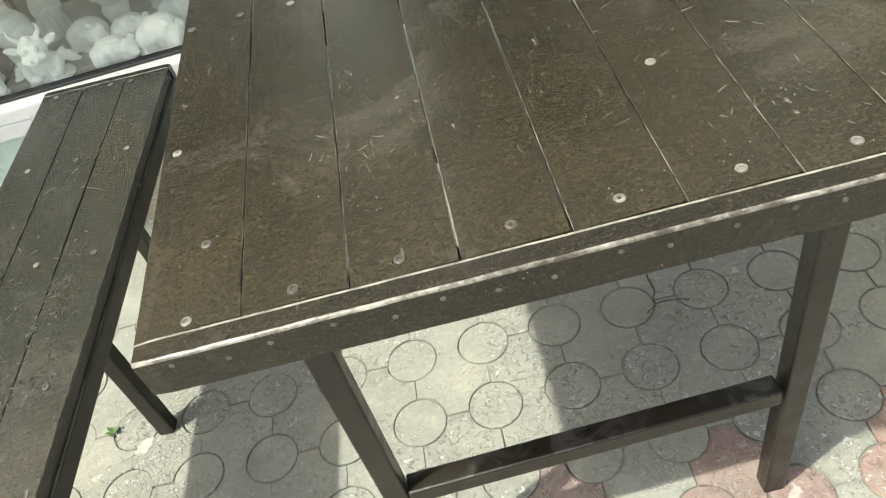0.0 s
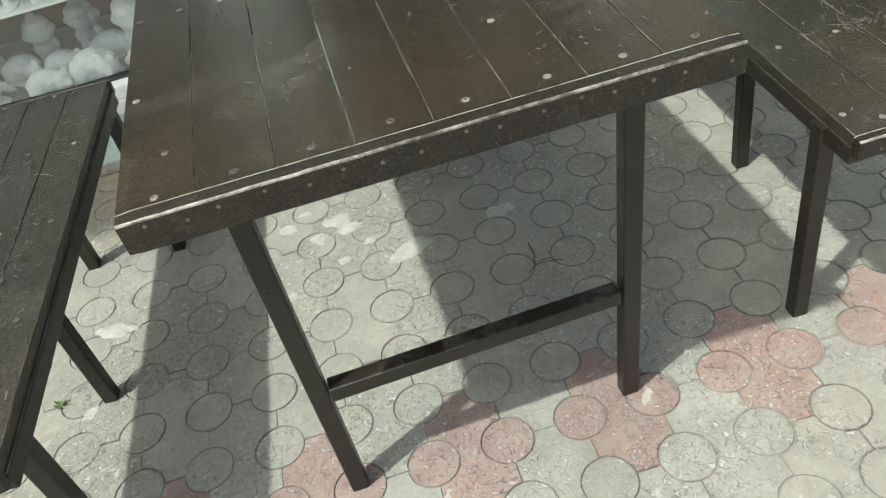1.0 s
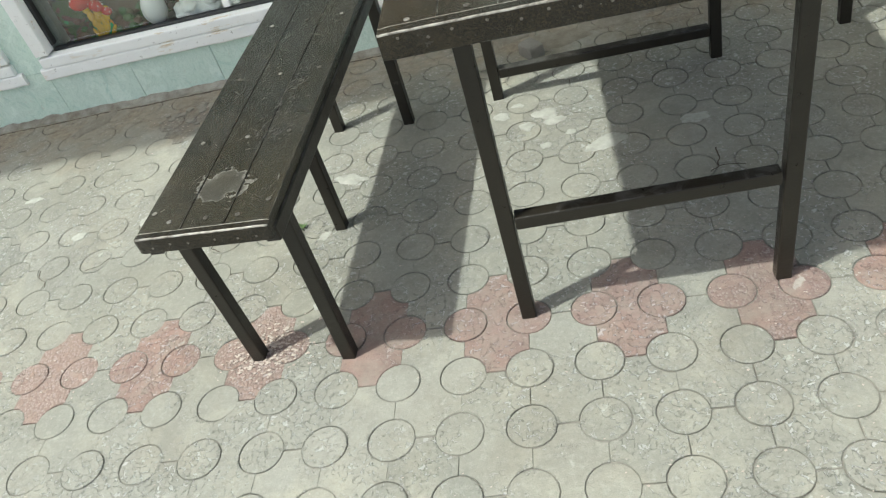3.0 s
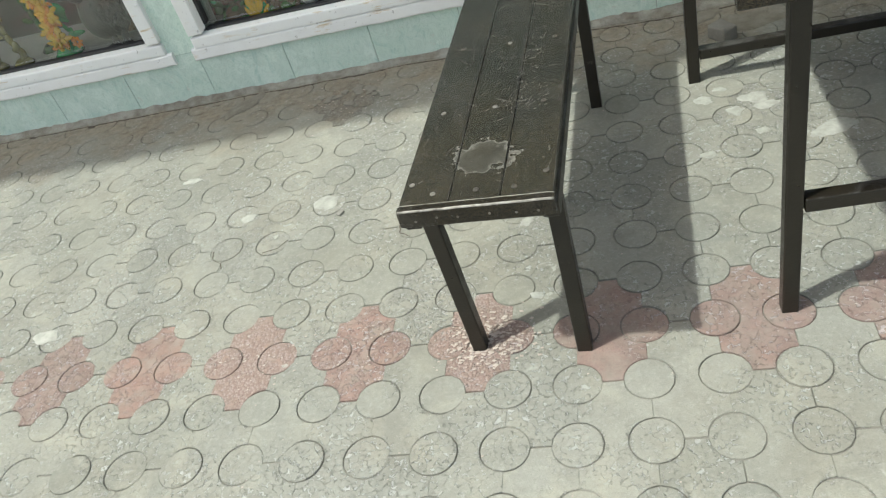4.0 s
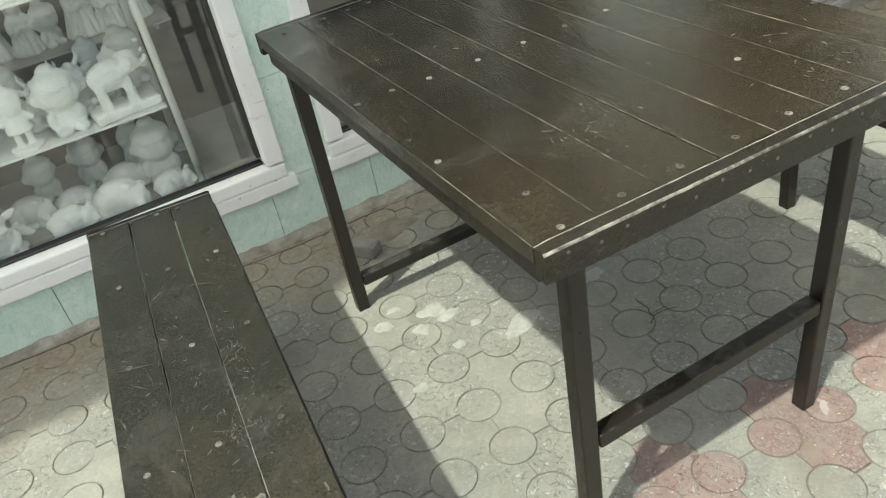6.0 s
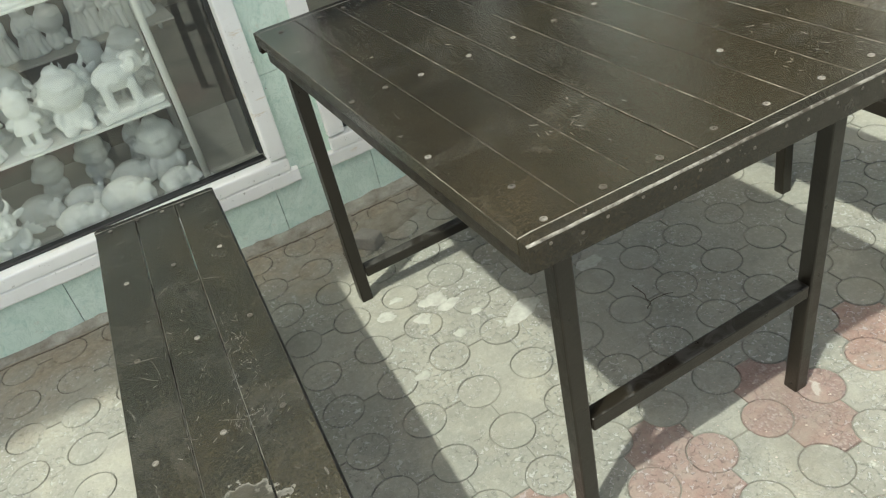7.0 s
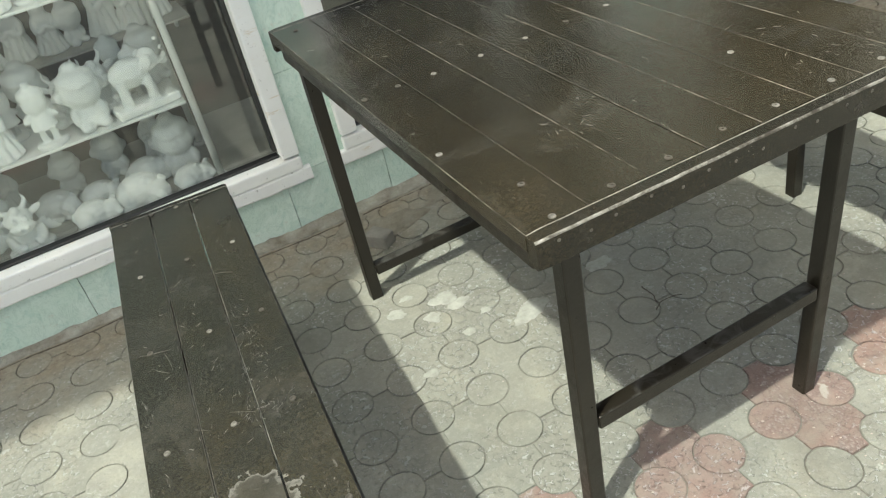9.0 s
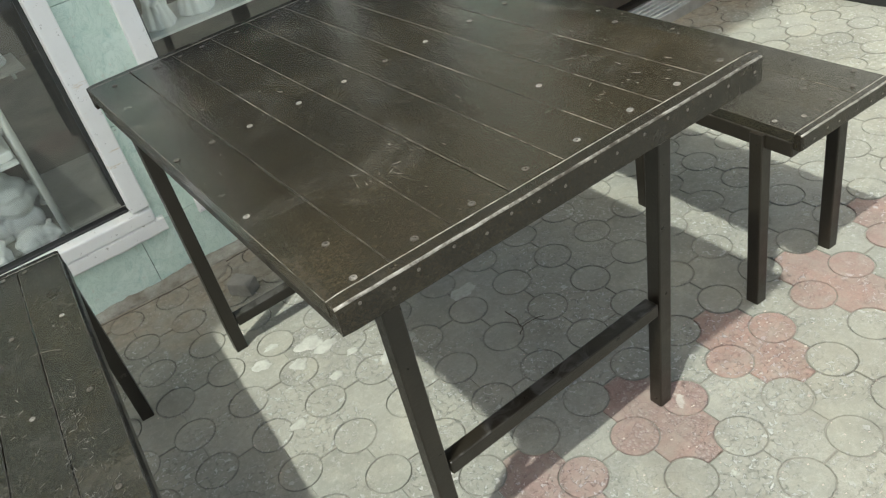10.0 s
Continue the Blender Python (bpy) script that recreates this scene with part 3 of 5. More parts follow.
def build_wall():
    wall = new("wall_north")
    tagged(wall, "shop front clad in pale green marble-look tiles", kind="structure")
    holes = [(a + 0.02, b - 0.02) for a, b in WINDOWS]
    # x1: unseen length added past the door, keeping sky out of the tabletop's reflection
    lo, hi, top, x0, x1 = 0.19, 2.35, 3.3, -5.0, 4.4
    door = (1.5, 2.72)
    bands = [(x0, x1, hi, top)]
    edges = [x0] + [v for h in holes + [door] for v in h] + [x1]
    for a, b in zip(edges[::2], edges[1::2]):
        bands.append((a, b, 0.0, hi))
    for a, b in holes:
        bands.append((a, b, 0.0, lo))
    for a, b, z0, z1 in bands:
        part("masonry", box(((a + b) / 2, WALL_Y + 0.015 + 0.1, (z0 + z1) / 2), (b - a, 0.2, z1 - z0)), RENDER if z0 >= hi else GROUT, wall)
    rng = random.Random(2)
    joints_x = [-4.795 + 0.3165 * k for k in range(30)]
    piers = [(a, b, lo, hi) for a, b, z0, z1 in bands[1:] if z0 == 0.0 and z1 == hi]
    for a, b, z0, z1 in [(x0, door[0], 0.012, lo), (door[1], x1, 0.012, lo)] + piers:
        zs = sorted({z0, z1} | {z for z in (0.497, 0.826, 1.155, 1.484, 1.813, 2.142) if z0 + 0.02 < z < z1 - 0.02})
        xs = sorted({a, b} | {x for x in joints_x if a + 0.06 < x < b - 0.06 and b - a > 0.25})
        for u, v in zip(xs, xs[1:]):
            for p, q in zip(zs, zs[1:]):
                part("tile", box(((u + v) / 2, WALL_Y + 0.0075 + rng.uniform(-0.0005, 0.0005), (p + q) / 2), (v - u - 0.0018, 0.016, q - p - 0.0018), 0.0008, 1), TILE, wall)
    part("cement_footing", footing_bm(x0, x1), CEMENT, wall, "rough cement fillet along the foot of the wall")
    part("earth_seam", seam_bm(x0, door[0]), EARTH, wall, "dark earth in the crack at the foot of the wall")
    return wall


def seam_bm(x0, x1):
    """A ragged line of dark earth, wide and narrow by turns."""
    bm = bmesh.new()
    n = 700
    rows = []
    for i in range(n + 1):
        x = x0 + (x1 - x0) * i / n
        c = WALL_Y - 0.036 - 0.02 * min(1.0, max(0.0, (x + 0.3) * 4)) - 0.01 * noise.noise((x * 5, 7, 0)) - 0.004 * noise.noise((x * 31, 2, 0))
        w = max(0.0006, 0.005 + 0.006 * noise.noise((x * 8, 1, 1)) + 0.005 * noise.noise((x * 45, 1, 6)))
        rows.append([bm.verts.new((x, c + w * k, 0.0024 - 0.004 * abs(k))) for k in (-1, -0.4, 0.4, 1)])
    for a, b in zip(rows, rows[1:]):
        for j in range(3):
            bm.faces.new((a[j], b[j], b[j + 1], a[j + 1]))
    return bm


def footing_bm(x0, x1):
    bm = bmesh.new()
    n = 500
    rows = []
    for i in range(n + 1):
        x = x0 + (x1 - x0) * i / n
        a = 0.006 * noise.noise((x * 9, 0, 0)) + 0.008 * noise.noise((x * 23, 4, 0)) + 0.005 * noise.noise((x * 70, 4, 3))
        d = 0.024 + 0.02 * min(1.0, max(0.0, (x + 0.3) * 4)) + 0.009 * noise.noise((x * 5, 7, 0)) + 0.007 * noise.noise((x * 31, 2, 0))
        rows.append([bm.verts.new(p) for p in ((x, WALL_Y + 0.01, 0.018 + a), (x, WALL_Y - 0.006, 0.016 + a), (x, WALL_Y - d * 0.6, 0.009 + a * 0.6), (x, WALL_Y - d, 0.005 + a * 0.4), (x, WALL_Y - d - 0.008, -0.01))])
    for a, b in zip(rows, rows[1:]):
        for j in range(4):
            bm.faces.new((a[j], b[j], b[j + 1], a[j + 1]))
    return bm


def build_window(name, a, b, mullions):
    wd = new(name)
    tagged(wd, "white-painted shop window with a stained wooden sill", "window", "shop windows", "structure")
    y, lo, hi = WALL_Y, 0.205, 2.33
    part("window_sill", sill_bm(a - 0.005, b + 0.008), WHITE, wd)
    fw = 0.052
    part("frame", box(((a + b) / 2, y + 0.006, 0.2265), (b - a - 0.024, 0.05, 0.041), 0.005), WHITE, wd)
    part("frame", box(((a + b) / 2, y + 0.006, hi + 0.01), (b - a - 0.024, 0.05, fw), 0.004), WHITE, wd)
    for x in (a + 0.012 + fw / 2, b - 0.012 - fw / 2):
        part("frame", box((x, y + 0.004, (lo + hi) / 2 + 0.025), (fw, 0.052, hi - lo - 0.05), 0.004), WHITE, wd)
        for z in (0.4, 0.95, 1.6, 2.2):
            o = new("screw_cap", SCREW_CAP)
            o.parent, o.matrix_basis = wd, Matrix.Translation((x + (0.012 if x > (a + b) / 2 else -0.012), y - 0.022, z)) @ Matrix.Rotation(radians(90), 4, "X")
    u, v = a + 0.012 + fw, b - 0.012 - fw
    for c, s in ((((u + v) / 2, y + 0.038, 0.2505), (v - u, 0.03, 0.009)), ((u + 0.006, y + 0.038, 1.29), (0.012, 0.03, 2.04)), ((v - 0.006, y + 0.038, 1.29), (0.012, 0.03, 2.04))):
        part("gasket", box(c, s, 0.002, 1), GASKET, wd)
    cuts = [u] + sorted(mullions) + [v]
    for p, q in zip(cuts, cuts[1:]):
        pane = part("pane", box(((p + q) / 2, y + 0.045, 1.285), (q - p, 0.0005, 2.05)), GLASS, wd)
        pane.visible_shadow = False
    for x in mullions:
        for dx in (-0.014, 0.016):
            part("mullion", box((x + dx, y + 0.055 + dx * 0.5, 1.29), (0.026, 0.03, 2.06), 0.003), WHITE, wd)
    return wd


def sill_bm(a, b):
    """A sill board, lumpy with old paint."""
    bm = bmesh.new()
    n = int((b - a) / 0.02)
    rows = []
    for i in range(n + 1):
        x = a + (b - a) * i / n
        k = 0.0025 * noise.noise((x * 7, 3, 1)) + 0.0015 * noise.noise((x * 25, 3, 9))
        prof = ((0.03, 0.163), (-0.013 + k, 0.161 + k), (-0.017 + k, 0.166 + k), (-0.017 + k, 0.2 + k), (-0.013 + k, 0.2055 + k), (0.03, 0.209))
        rows.append([bm.verts.new((x, WALL_Y + p, q)) for p, q in prof])
    for r, s in zip(rows, rows[1:]):
        for j in range(6):
            bm.faces.new((r[j], s[j], s[(j + 1) % 6], r[(j + 1) % 6]))
    bm.faces.new(rows[0])
    bm.faces.new(rows[-1][::-1])
    bmesh.ops.recalc_face_normals(bm, faces=bm.faces)
    return bm


SCREW_CAP = mesh_of(screw_bm(0.006, 0.003), WHITE)

L_SPOTS = [(-0.088, 0.805), (0.006, 0.805), (0.1, 0.805), (-0.096, 0.55), (0.008, 0.545), (0.103, 0.545), (-0.098, 0.297), (0.117, 0.075), (0.004, 0.297), (0.097, 0.297),
           (-0.118, 0.073), (0.001, 0.042), (-0.075, 0.042), (0.066, 0.04), (-0.1, 1.04), (-0.04, 1.045), (0.015, 1.04), (0.06, 1.035)]
build_table()
build_bench(pose(-0.4655, -0.042, 0, 0, 0, -4.4), "dark painted plank bench with scratches and a bare worn patch", 0.266, WOOD_WORN,
            ((-0.103, 0.109), (0.117, 0.095), (0.002, 0.54), (-0.108, 1.015), (0.119, 1.001)), -0.02)
build_bench(pose(1.078, 0.045, 0, 0, 0, -2.0), "dark painted plank bench with scuffed glossy paint", 0.278, WOOD_BENCH,
            ((-0.134, 0.096), (0.127, 0.102), (-0.01, 0.555), (-0.122, 0.99), (0.116, 0.975)))
build_wall()
build_window("window_1", *WINDOWS[0], [-2.6])
build_window("window_2", *WINDOWS[1], [-0.873])
build_window("window_3", *WINDOWS[2], [0.8])

# shop inside, eave, ground beyond
room = new("shop_room")
tagged(room, "dim shop interior behind the windows", kind="structure")
part("room_floor", box((-1.05, 2.65, 0.17), (7.9, 1.98, 0.04)), ROOM_FLOOR, room)
part("room_wall", box((-1.05, 3.7, 1.3), (7.9, 0.1, 3.2)), ROOM, room)
for x in (-5.05, 2.95):
    part("room_wall", box((x, 2.7, 1.3), (0.1, 2.1, 3.2)), ROOM, room)
part("room_ceiling", box((-1.05, 2.65, 2.87), (7.9, 1.98, 0.06)), ROOM, room)
bm = bmesh.new()
bmesh.ops.create_grid(bm, x_segments=1, y_segments=1, size=0.5, matrix=Matrix.Translation((-1.9, 0.875, 3.23)) @ Matrix.Diagonal((6.6, 1.13, 1, 1)))
canopy = link_bm("canopy", bm, EAVE)
tagged(canopy, "milky plastic canopy sheet over the shop front", kind="structure")
for k in range(8):
    part("batten", box((-5.15 + 0.928 * k, 0.875, 3.255), (0.04, 1.13, 0.04), 0.004), WHITE, canopy)
part("edge_batten", box((-1.9, 0.31, 3.255), (6.6, 0.03, 0.05), 0.004), WHITE, canopy)



# ---- things behind the glass ----
def blob(bm, c, r, mat=0, seg=14, rot=None):
    """A rounded lump at c; r is one radius or three."""
    r = (r, r, r) if isinstance(r, (int, float)) else r
    m = Matrix.Translation(c) @ (Euler([radians(a) for a in rot]).to_matrix().to_4x4() if rot else Matrix.Identity(4)) @ Matrix.Diagonal((*r, 1))
    got = bmesh.ops.create_uvsphere(bm, u_segments=seg, v_segments=seg // 2 + 2, radius=1.0, matrix=m)
    for f in {f for v in got["verts"] for f in v.link_faces}:
        f.material_index, f.smooth = mat, True


def cone(bm, c, r0, r1, h, mat=0, rot=None):
    m = Matrix.Translation(c) @ (Euler([radians(a) for a in rot]).to_matrix().to_4x4() if rot else Matrix.Identity(4)) @ Matrix.Translation((0, 0, h / 2))
    got = bmesh.ops.create_cone(bm, cap_ends=True, segments=16, radius1=r0, radius2=r1, depth=h, matrix=m)
    for f in {f for v in got["verts"] for f in v.link_faces}:
        f.material_index, f.smooth = mat, len(f.verts) == 4


def ruffle(bm, amount, scale):
    """Folds and curls modelled into the surface."""
    for v in bm.verts:
        v.co += Vector((noise.noise(v.co * scale), noise.noise(v.co * scale + Vector((7, 0, 0))), noise.noise(v.co * scale + Vector((0, 9, 0))))) * amount


def cast(bm, voxel=0.0045, amount=0.004):
    """The lumps fused into one cast piece; returns its mesh."""
    me = bpy.data.meshes.new("cast")
    bm.to_mesh(me)
    bm.free()
    ob = new("cast", me)
    mod = ob.modifiers.new("fuse", "REMESH")
    mod.mode, mod.voxel_size, mod.use_smooth_shade = "VOXEL", voxel, True
    sm = ob.modifiers.new("soft", "SMOOTH")
    sm.factor, sm.iterations = 0.5, 2
    out = bpy.data.meshes.new_from_object(ob.evaluated_get(bpy.context.evaluated_depsgraph_get()))
    bpy.data.objects.remove(ob)
    b2 = bmesh.new()
    b2.from_mesh(out)
    ruffle(b2, amount, 60)
    ruffle(b2, amount * 0.25, 150)
    for f in b2.faces:
        f.smooth = True
    b2.to_mesh(out)
    b2.free()
    out.materials.clear()
    out.materials.append(PLASTER)
    return out


def shape_horned():
    bm = bmesh.new()
    blob(bm, (0, 0, 0.042), (0.044, 0.036, 0.042)); blob(bm, (0, -0.018, 0.1), (0.034, 0.03, 0.03)); blob(bm, (0, -0.044, 0.088), (0.032, 0.018, 0.015)); blob(bm, (0, -0.05, 0.079), (0.022, 0.012, 0.005))
    blob(bm, (0, -0.03, 0.128), (0.012, 0.014, 0.012)); blob(bm, (0, 0, 0.012), (0.06, 0.05, 0.012))
    for s in (-1, 1):
        for k in range(6):
            a = k / 5
            blob(bm, (s * (0.02 + 0.016 * math.sin(a * 2.2)), -0.012, 0.122 + 0.032 * a), 0.008 - 0.0045 * a, 0, 8)
        blob(bm, (s * 0.046, -0.012, 0.108), (0.021, 0.005, 0.011), 0, 12, (0, s * -25, 0)); blob(bm, (s * 0.013, -0.047, 0.109), 0.007); blob(bm, (s * 0.01, -0.061, 0.09), 0.005)
        blob(bm, (s * 0.03, -0.04, 0.012), (0.021, 0.028, 0.013)); blob(bm, (s * 0.036, -0.03, 0.048), (0.012, 0.016, 0.026), 0, 12, (-30, s * 15, 0)); blob(bm, (s * 0.022, -0.044, 0.036), 0.012)
        for k in range(4):
            blob(bm, (s * (0.044 + 0.008 * k), 0.006, 0.05 - 0.009 * k + 0.012), (0.02, 0.005, 0.008), 0, 10, (0, s * (-35 + 16 * k), 0))
    return cast(bm, 0.0032, 0.0012)


def shape_curled():
    """A plump sleeping piglet: haunch, folded trotters, snout and ears."""
    bm = bmesh.new()
    blob(bm, (0, 0, 0.04), (0.062, 0.046, 0.042)); blob(bm, (-0.03, -0.018, 0.036), (0.034, 0.034, 0.034)); blob(bm, (0.045, -0.022, 0.036), (0.033, 0.03, 0.032)); blob(bm, (0.06, -0.05, 0.03), (0.014, 0.01, 0.011))
    for s in (-1, 1):
        blob(bm, (0.045 + s * 0.02, -0.016, 0.068), (0.012, 0.005, 0.014), 0, 12, (20, s * 20, 0)); blob(bm, (s * 0.04, -0.038, 0.01), (0.02, 0.018, 0.01)); blob(bm, (0.05 + s * 0.013, -0.047, 0.045), (0.008, 0.004, 0.003))
        blob(bm, (0.06 + s * 0.006, -0.059, 0.03), 0.003)
    for k in range(5):
        blob(bm, (-0.058 + 0.004 * math.cos(k * 1.4), 0.004 * k, 0.03 + 0.006 * k), 0.006, 0, 8)
    blob(bm, (0.0, 0, 0.004), (0.07, 0.05, 0.006))
    return cast(bm, 0.0036, 0.0015)


def shape_trunked():
    """A standing beast with a raised trunk on a slab."""
    bm = bmesh.new()
    box((0, 0, 0.012), (0.165, 0.075, 0.024), 0.003, 1, bm)
    blob(bm, (-0.01, 0, 0.1), (0.056, 0.034, 0.038)); blob(bm, (0.045, 0, 0.118), (0.027, 0.026, 0.028))
    for x, y in ((-0.045, -0.018), (-0.04, 0.018), (0.022, -0.018), (0.03, 0.018)):
        cone(bm, (x, y, 0.018), 0.014, 0.012, 0.07)
    for k in range(7):
        a = k / 6
        blob(bm, (0.066 + 0.022 * math.sin(a * 2.4), 0, 0.108 - 0.02 * math.sin(a * 3.1) + 0.05 * a * a), 0.0095 - 0.003 * a)
    for s in (-1, 1):
        blob(bm, (0.03, s * 0.028, 0.118), (0.016, 0.006, 0.024), rot=(0, 15, 0)); cone(bm, (0.062, s * 0.012, 0.1), 0.004, 0.002, 0.03, rot=(0, 70, 0))
    return cast(bm, 0.004, 0.0025)


def shape_robed(h=0.19):
    """A standing robed statuette: flared pleats, folded arms, a shawl and a small crown."""
    bm = bmesh.new()
    cone(bm, (0, 0, 0), 0.05, 0.024, h * 0.62); blob(bm, (0, 0, 0.006), (0.056, 0.05, 0.008))
    for k in range(14):
        a = k * 0.571
        cone(bm, (0.046 * math.cos(a), 0.046 * math.sin(a), 0.004), 0.012, 0.004, h * 0.52, 0, (math.degrees(0.2 * math.sin(a)), math.degrees(-0.2 * math.cos(a)), 0))
    blob(bm, (0, -0.004, h * 0.6), (0.038, 0.028, 0.036)); blob(bm, (0, -0.01, h * 0.82), (0.022, 0.022, 0.026)); blob(bm, (0, 0.006, h * 0.8), (0.028, 0.022, 0.034)); blob(bm, (0, -0.032, h * 0.815), 0.005)
    for k in range(5):
        cone(bm, (0.016 * math.cos(k * 1.257), 0.016 * math.sin(k * 1.257) - 0.004, h * 0.92), 0.007, 0.003, h * 0.09)
    for s in (-1, 1):
        blob(bm, (s * 0.034, -0.014, h * 0.56), (0.012, 0.015, 0.032), 0, 12, (-25, s * -12, 0)); blob(bm, (s * 0.016, -0.034, h * 0.47), (0.02, 0.01, 0.009), 0, 12, (0, s * 25, 0)); blob(bm, (s * 0.02, -0.03, h * 0.3), (0.008, 0.01, 0.034), 0, 12, (10, s * 10, 0))
    return cast(bm, 0.0034, 0.0014)


def shape_girl():
    bm = bmesh.new()
    cone(bm, (0, 0, 0), 0.04, 0.038, 0.01)
    for s in (-1, 1):
        cone(bm, (s * 0.013, 0, 0.008), 0.009, 0.008, 0.045); blob(bm, (s * 0.03, 0, 0.075), (0.016, 0.008, 0.009), rot=(0, s * 40, 0))
    cone(bm, (0, 0, 0.045), 0.033, 0.016, 0.042); blob(bm, (0, 0, 0.11), (0.03, 0.028, 0.03)); blob(bm, (0, 0.004, 0.128), (0.032, 0.03, 0.022)); blob(bm, (0, 0.002, 0.152), 0.012)
    return cast(bm, 0.004, 0.002)


def shape_bighead():
    bm = bmesh.new()
    blob(bm, (0, 0, 0.03), (0.042, 0.034, 0.034)); blob(bm, (0, -0.004, 0.105), (0.056, 0.05, 0.05)); blob(bm, (0, -0.012, 0.135), (0.05, 0.045, 0.026)); blob(bm, (0, -0.04, 0.125), (0.036, 0.02, 0.012))
    blob(bm, (0, 0, 0.162), (0.022, 0.022, 0.012))
    for s in (-1, 1):
        blob(bm, (s * 0.036, -0.01, 0.04), (0.014, 0.014, 0.024)); blob(bm, (s * 0.022, -0.022, 0.01), (0.02, 0.024, 0.014)); blob(bm, (s * 0.055, 0, 0.1), (0.01, 0.014, 0.016))
    return cast(bm, 0.0045, 0.0015)


def shape_gnome():
    """A tall bearded garden gnome with a pointed cap, standing before a stump on a rough base."""
    bm = bmesh.new()
    grng = random.Random(12)
    blob(bm, (0.01, 0, 0.03), (0.085, 0.065, 0.034)); blob(bm, (0, 0, 0.2), (0.062, 0.05, 0.062)); blob(bm, (0, -0.012, 0.29), (0.044, 0.042, 0.046)); blob(bm, (0, -0.058, 0.288), 0.014)
    for k in range(16):
        a = k * 0.42
        blob(bm, (0.075 * math.cos(a) + 0.01, 0.055 * math.sin(a), 0.025 + 0.012 * grng.random()), (0.022, 0.02, 0.016 + 0.01 * grng.random()), 0, 10, (grng.uniform(-30, 30), grng.uniform(-30, 30), 0))
    # beard and hair in curls
    for k in range(26):
        a, z = -1.5 + 3.0 * grng.random(), grng.uniform(0.2, 0.285)
        r = 0.05 - 0.02 * abs(z - 0.24) / 0.05
        blob(bm, (r * math.sin(a), -0.014 - r * 0.8 * math.cos(a), z), (0.009, 0.01, 0.02), 0, 8, (grng.uniform(-25, 25), grng.uniform(-35, 35), 0))
    blob(bm, (0, -0.05, 0.2), (0.026, 0.016, 0.04)); cone(bm, (0, 0, 0.31), 0.048, 0.012, 0.11, 0, (4, -14, 0)); blob(bm, (-0.027, 0.008, 0.418), 0.013)
    for k in range(14):
        a = k * 0.449
        blob(bm, (0.049 * math.cos(a), 0.047 * math.sin(a) - 0.004, 0.317), (0.013, 0.013, 0.011), 0, 8)
    for s in (-1, 1):
        cone(bm, (s * 0.03, -0.008, 0.05), 0.026, 0.03, 0.1); blob(bm, (s * 0.034, -0.04, 0.058), (0.024, 0.04, 0.016)); blob(bm, (s * 0.064, -0.012, 0.21), (0.02, 0.024, 0.042), 0, 12, (-20, s * -14, 0))
        blob(bm, (s * 0.044, -0.05, 0.175), (0.024, 0.018, 0.016), 0, 12, (0, s * 30, 0)); blob(bm, (s * 0.022, -0.058, 0.272), (0.022, 0.009, 0.008), 0, 10, (0, s * 18, 0)); blob(bm, (s * 0.018, -0.052, 0.307), (0.012, 0.007, 0.005))
    for k in range(10):
        blob(bm, (0.06 + grng.uniform(-0.02, 0.025), grng.uniform(-0.05, 0.0), 0.05 + 0.1 * grng.random()), (0.016, 0.012, 0.02), 0, 8, (grng.uniform(-40, 40), grng.uniform(-40, 40), 0))
    bmesh.ops.scale(bm, vec=(1.18, 1.1, 1.0), verts=bm.verts)
    return cast(bm, 0.0036, 0.0045)


HORNED, CURLED, TRUNKED, ROBED, GIRL, BIGHEAD, GNOME = shape_horned(), shape_curled(), shape_trunked(), shape_robed(), shape_girl(), shape_bighead(), shape_gnome()
KINDS = {"horned": (HORNED, "white plaster horned beast figurine"), "curled": (CURLED, "white plaster curled-up piglet figurine"), "trunked": (TRUNKED, "white plaster elephant figurine on a slab"),
         "robed": (ROBED, "white plaster robed figurine"), "girl": (GIRL, "white plaster girl figurine on a round base"), "bighead": (BIGHEAD, "white plaster figurine with a big capped head"), "gnome": (GNOME, "tall white plaster garden gnome")}


def figurine(kind, x, y, z, turn=0, size=1.0, where="on the window ledge"):
    me, label = KINDS[kind]
    o = new("figurine", me)
    o.matrix_basis = pose(x, y, z, 0, 0, turn) @ Matrix.Diagonal((size, size, size, 1))
    return tagged(o, label + " " + where, "figurine", "plaster figurines")


LEDGE, SHELF_Z = 0.205, 0.468
# window ledge, shelves and their posts
for a, b, y, wood in ((-4.95, -1.7, 1.95, LEDGE_BOARD), (-1.698, -0.92, 1.95, DARK_WOOD), (-0.918, 1.45, 2.11, LEDGE_BOARD)):
    ledge = link_bm("display_ledge", box(((a + b) / 2, (1.55 + y) / 2, 0.1), (b - a, y - 1.55, 0.21), 0.004), wood)
    tagged(ledge, "broad display ledge inside the shop windows", kind="structure")
backing = link_bm("display_backing", box((-2.93, 1.975, 1.25), (4.02, 0.03, 2.3), 0.003), DARK_WOOD)
tagged(backing, "dark wooden backing board behind the display", kind="structure")


def build_shelf(x0, x1, z, y0=1.575, depth=0.3, wood=SHELF):
    sh = thing("display_shelf", pose(0, 0, 0), "white display shelf board holding rows of figurines", "shelf", "display shelves")
    part("board", box(((x0 + x1) / 2, y0 + depth / 2, z - 0.004), (x1 - x0, depth, 0.008), 0.002), wood, sh)
    for x in (x0 + 0.03, x1 - 0.03):
        part("bracket", box((x, y0 + depth - 0.02, z - 0.05), (0.012, 0.03, 0.064), 0.002), ALU, sh)
    return sh


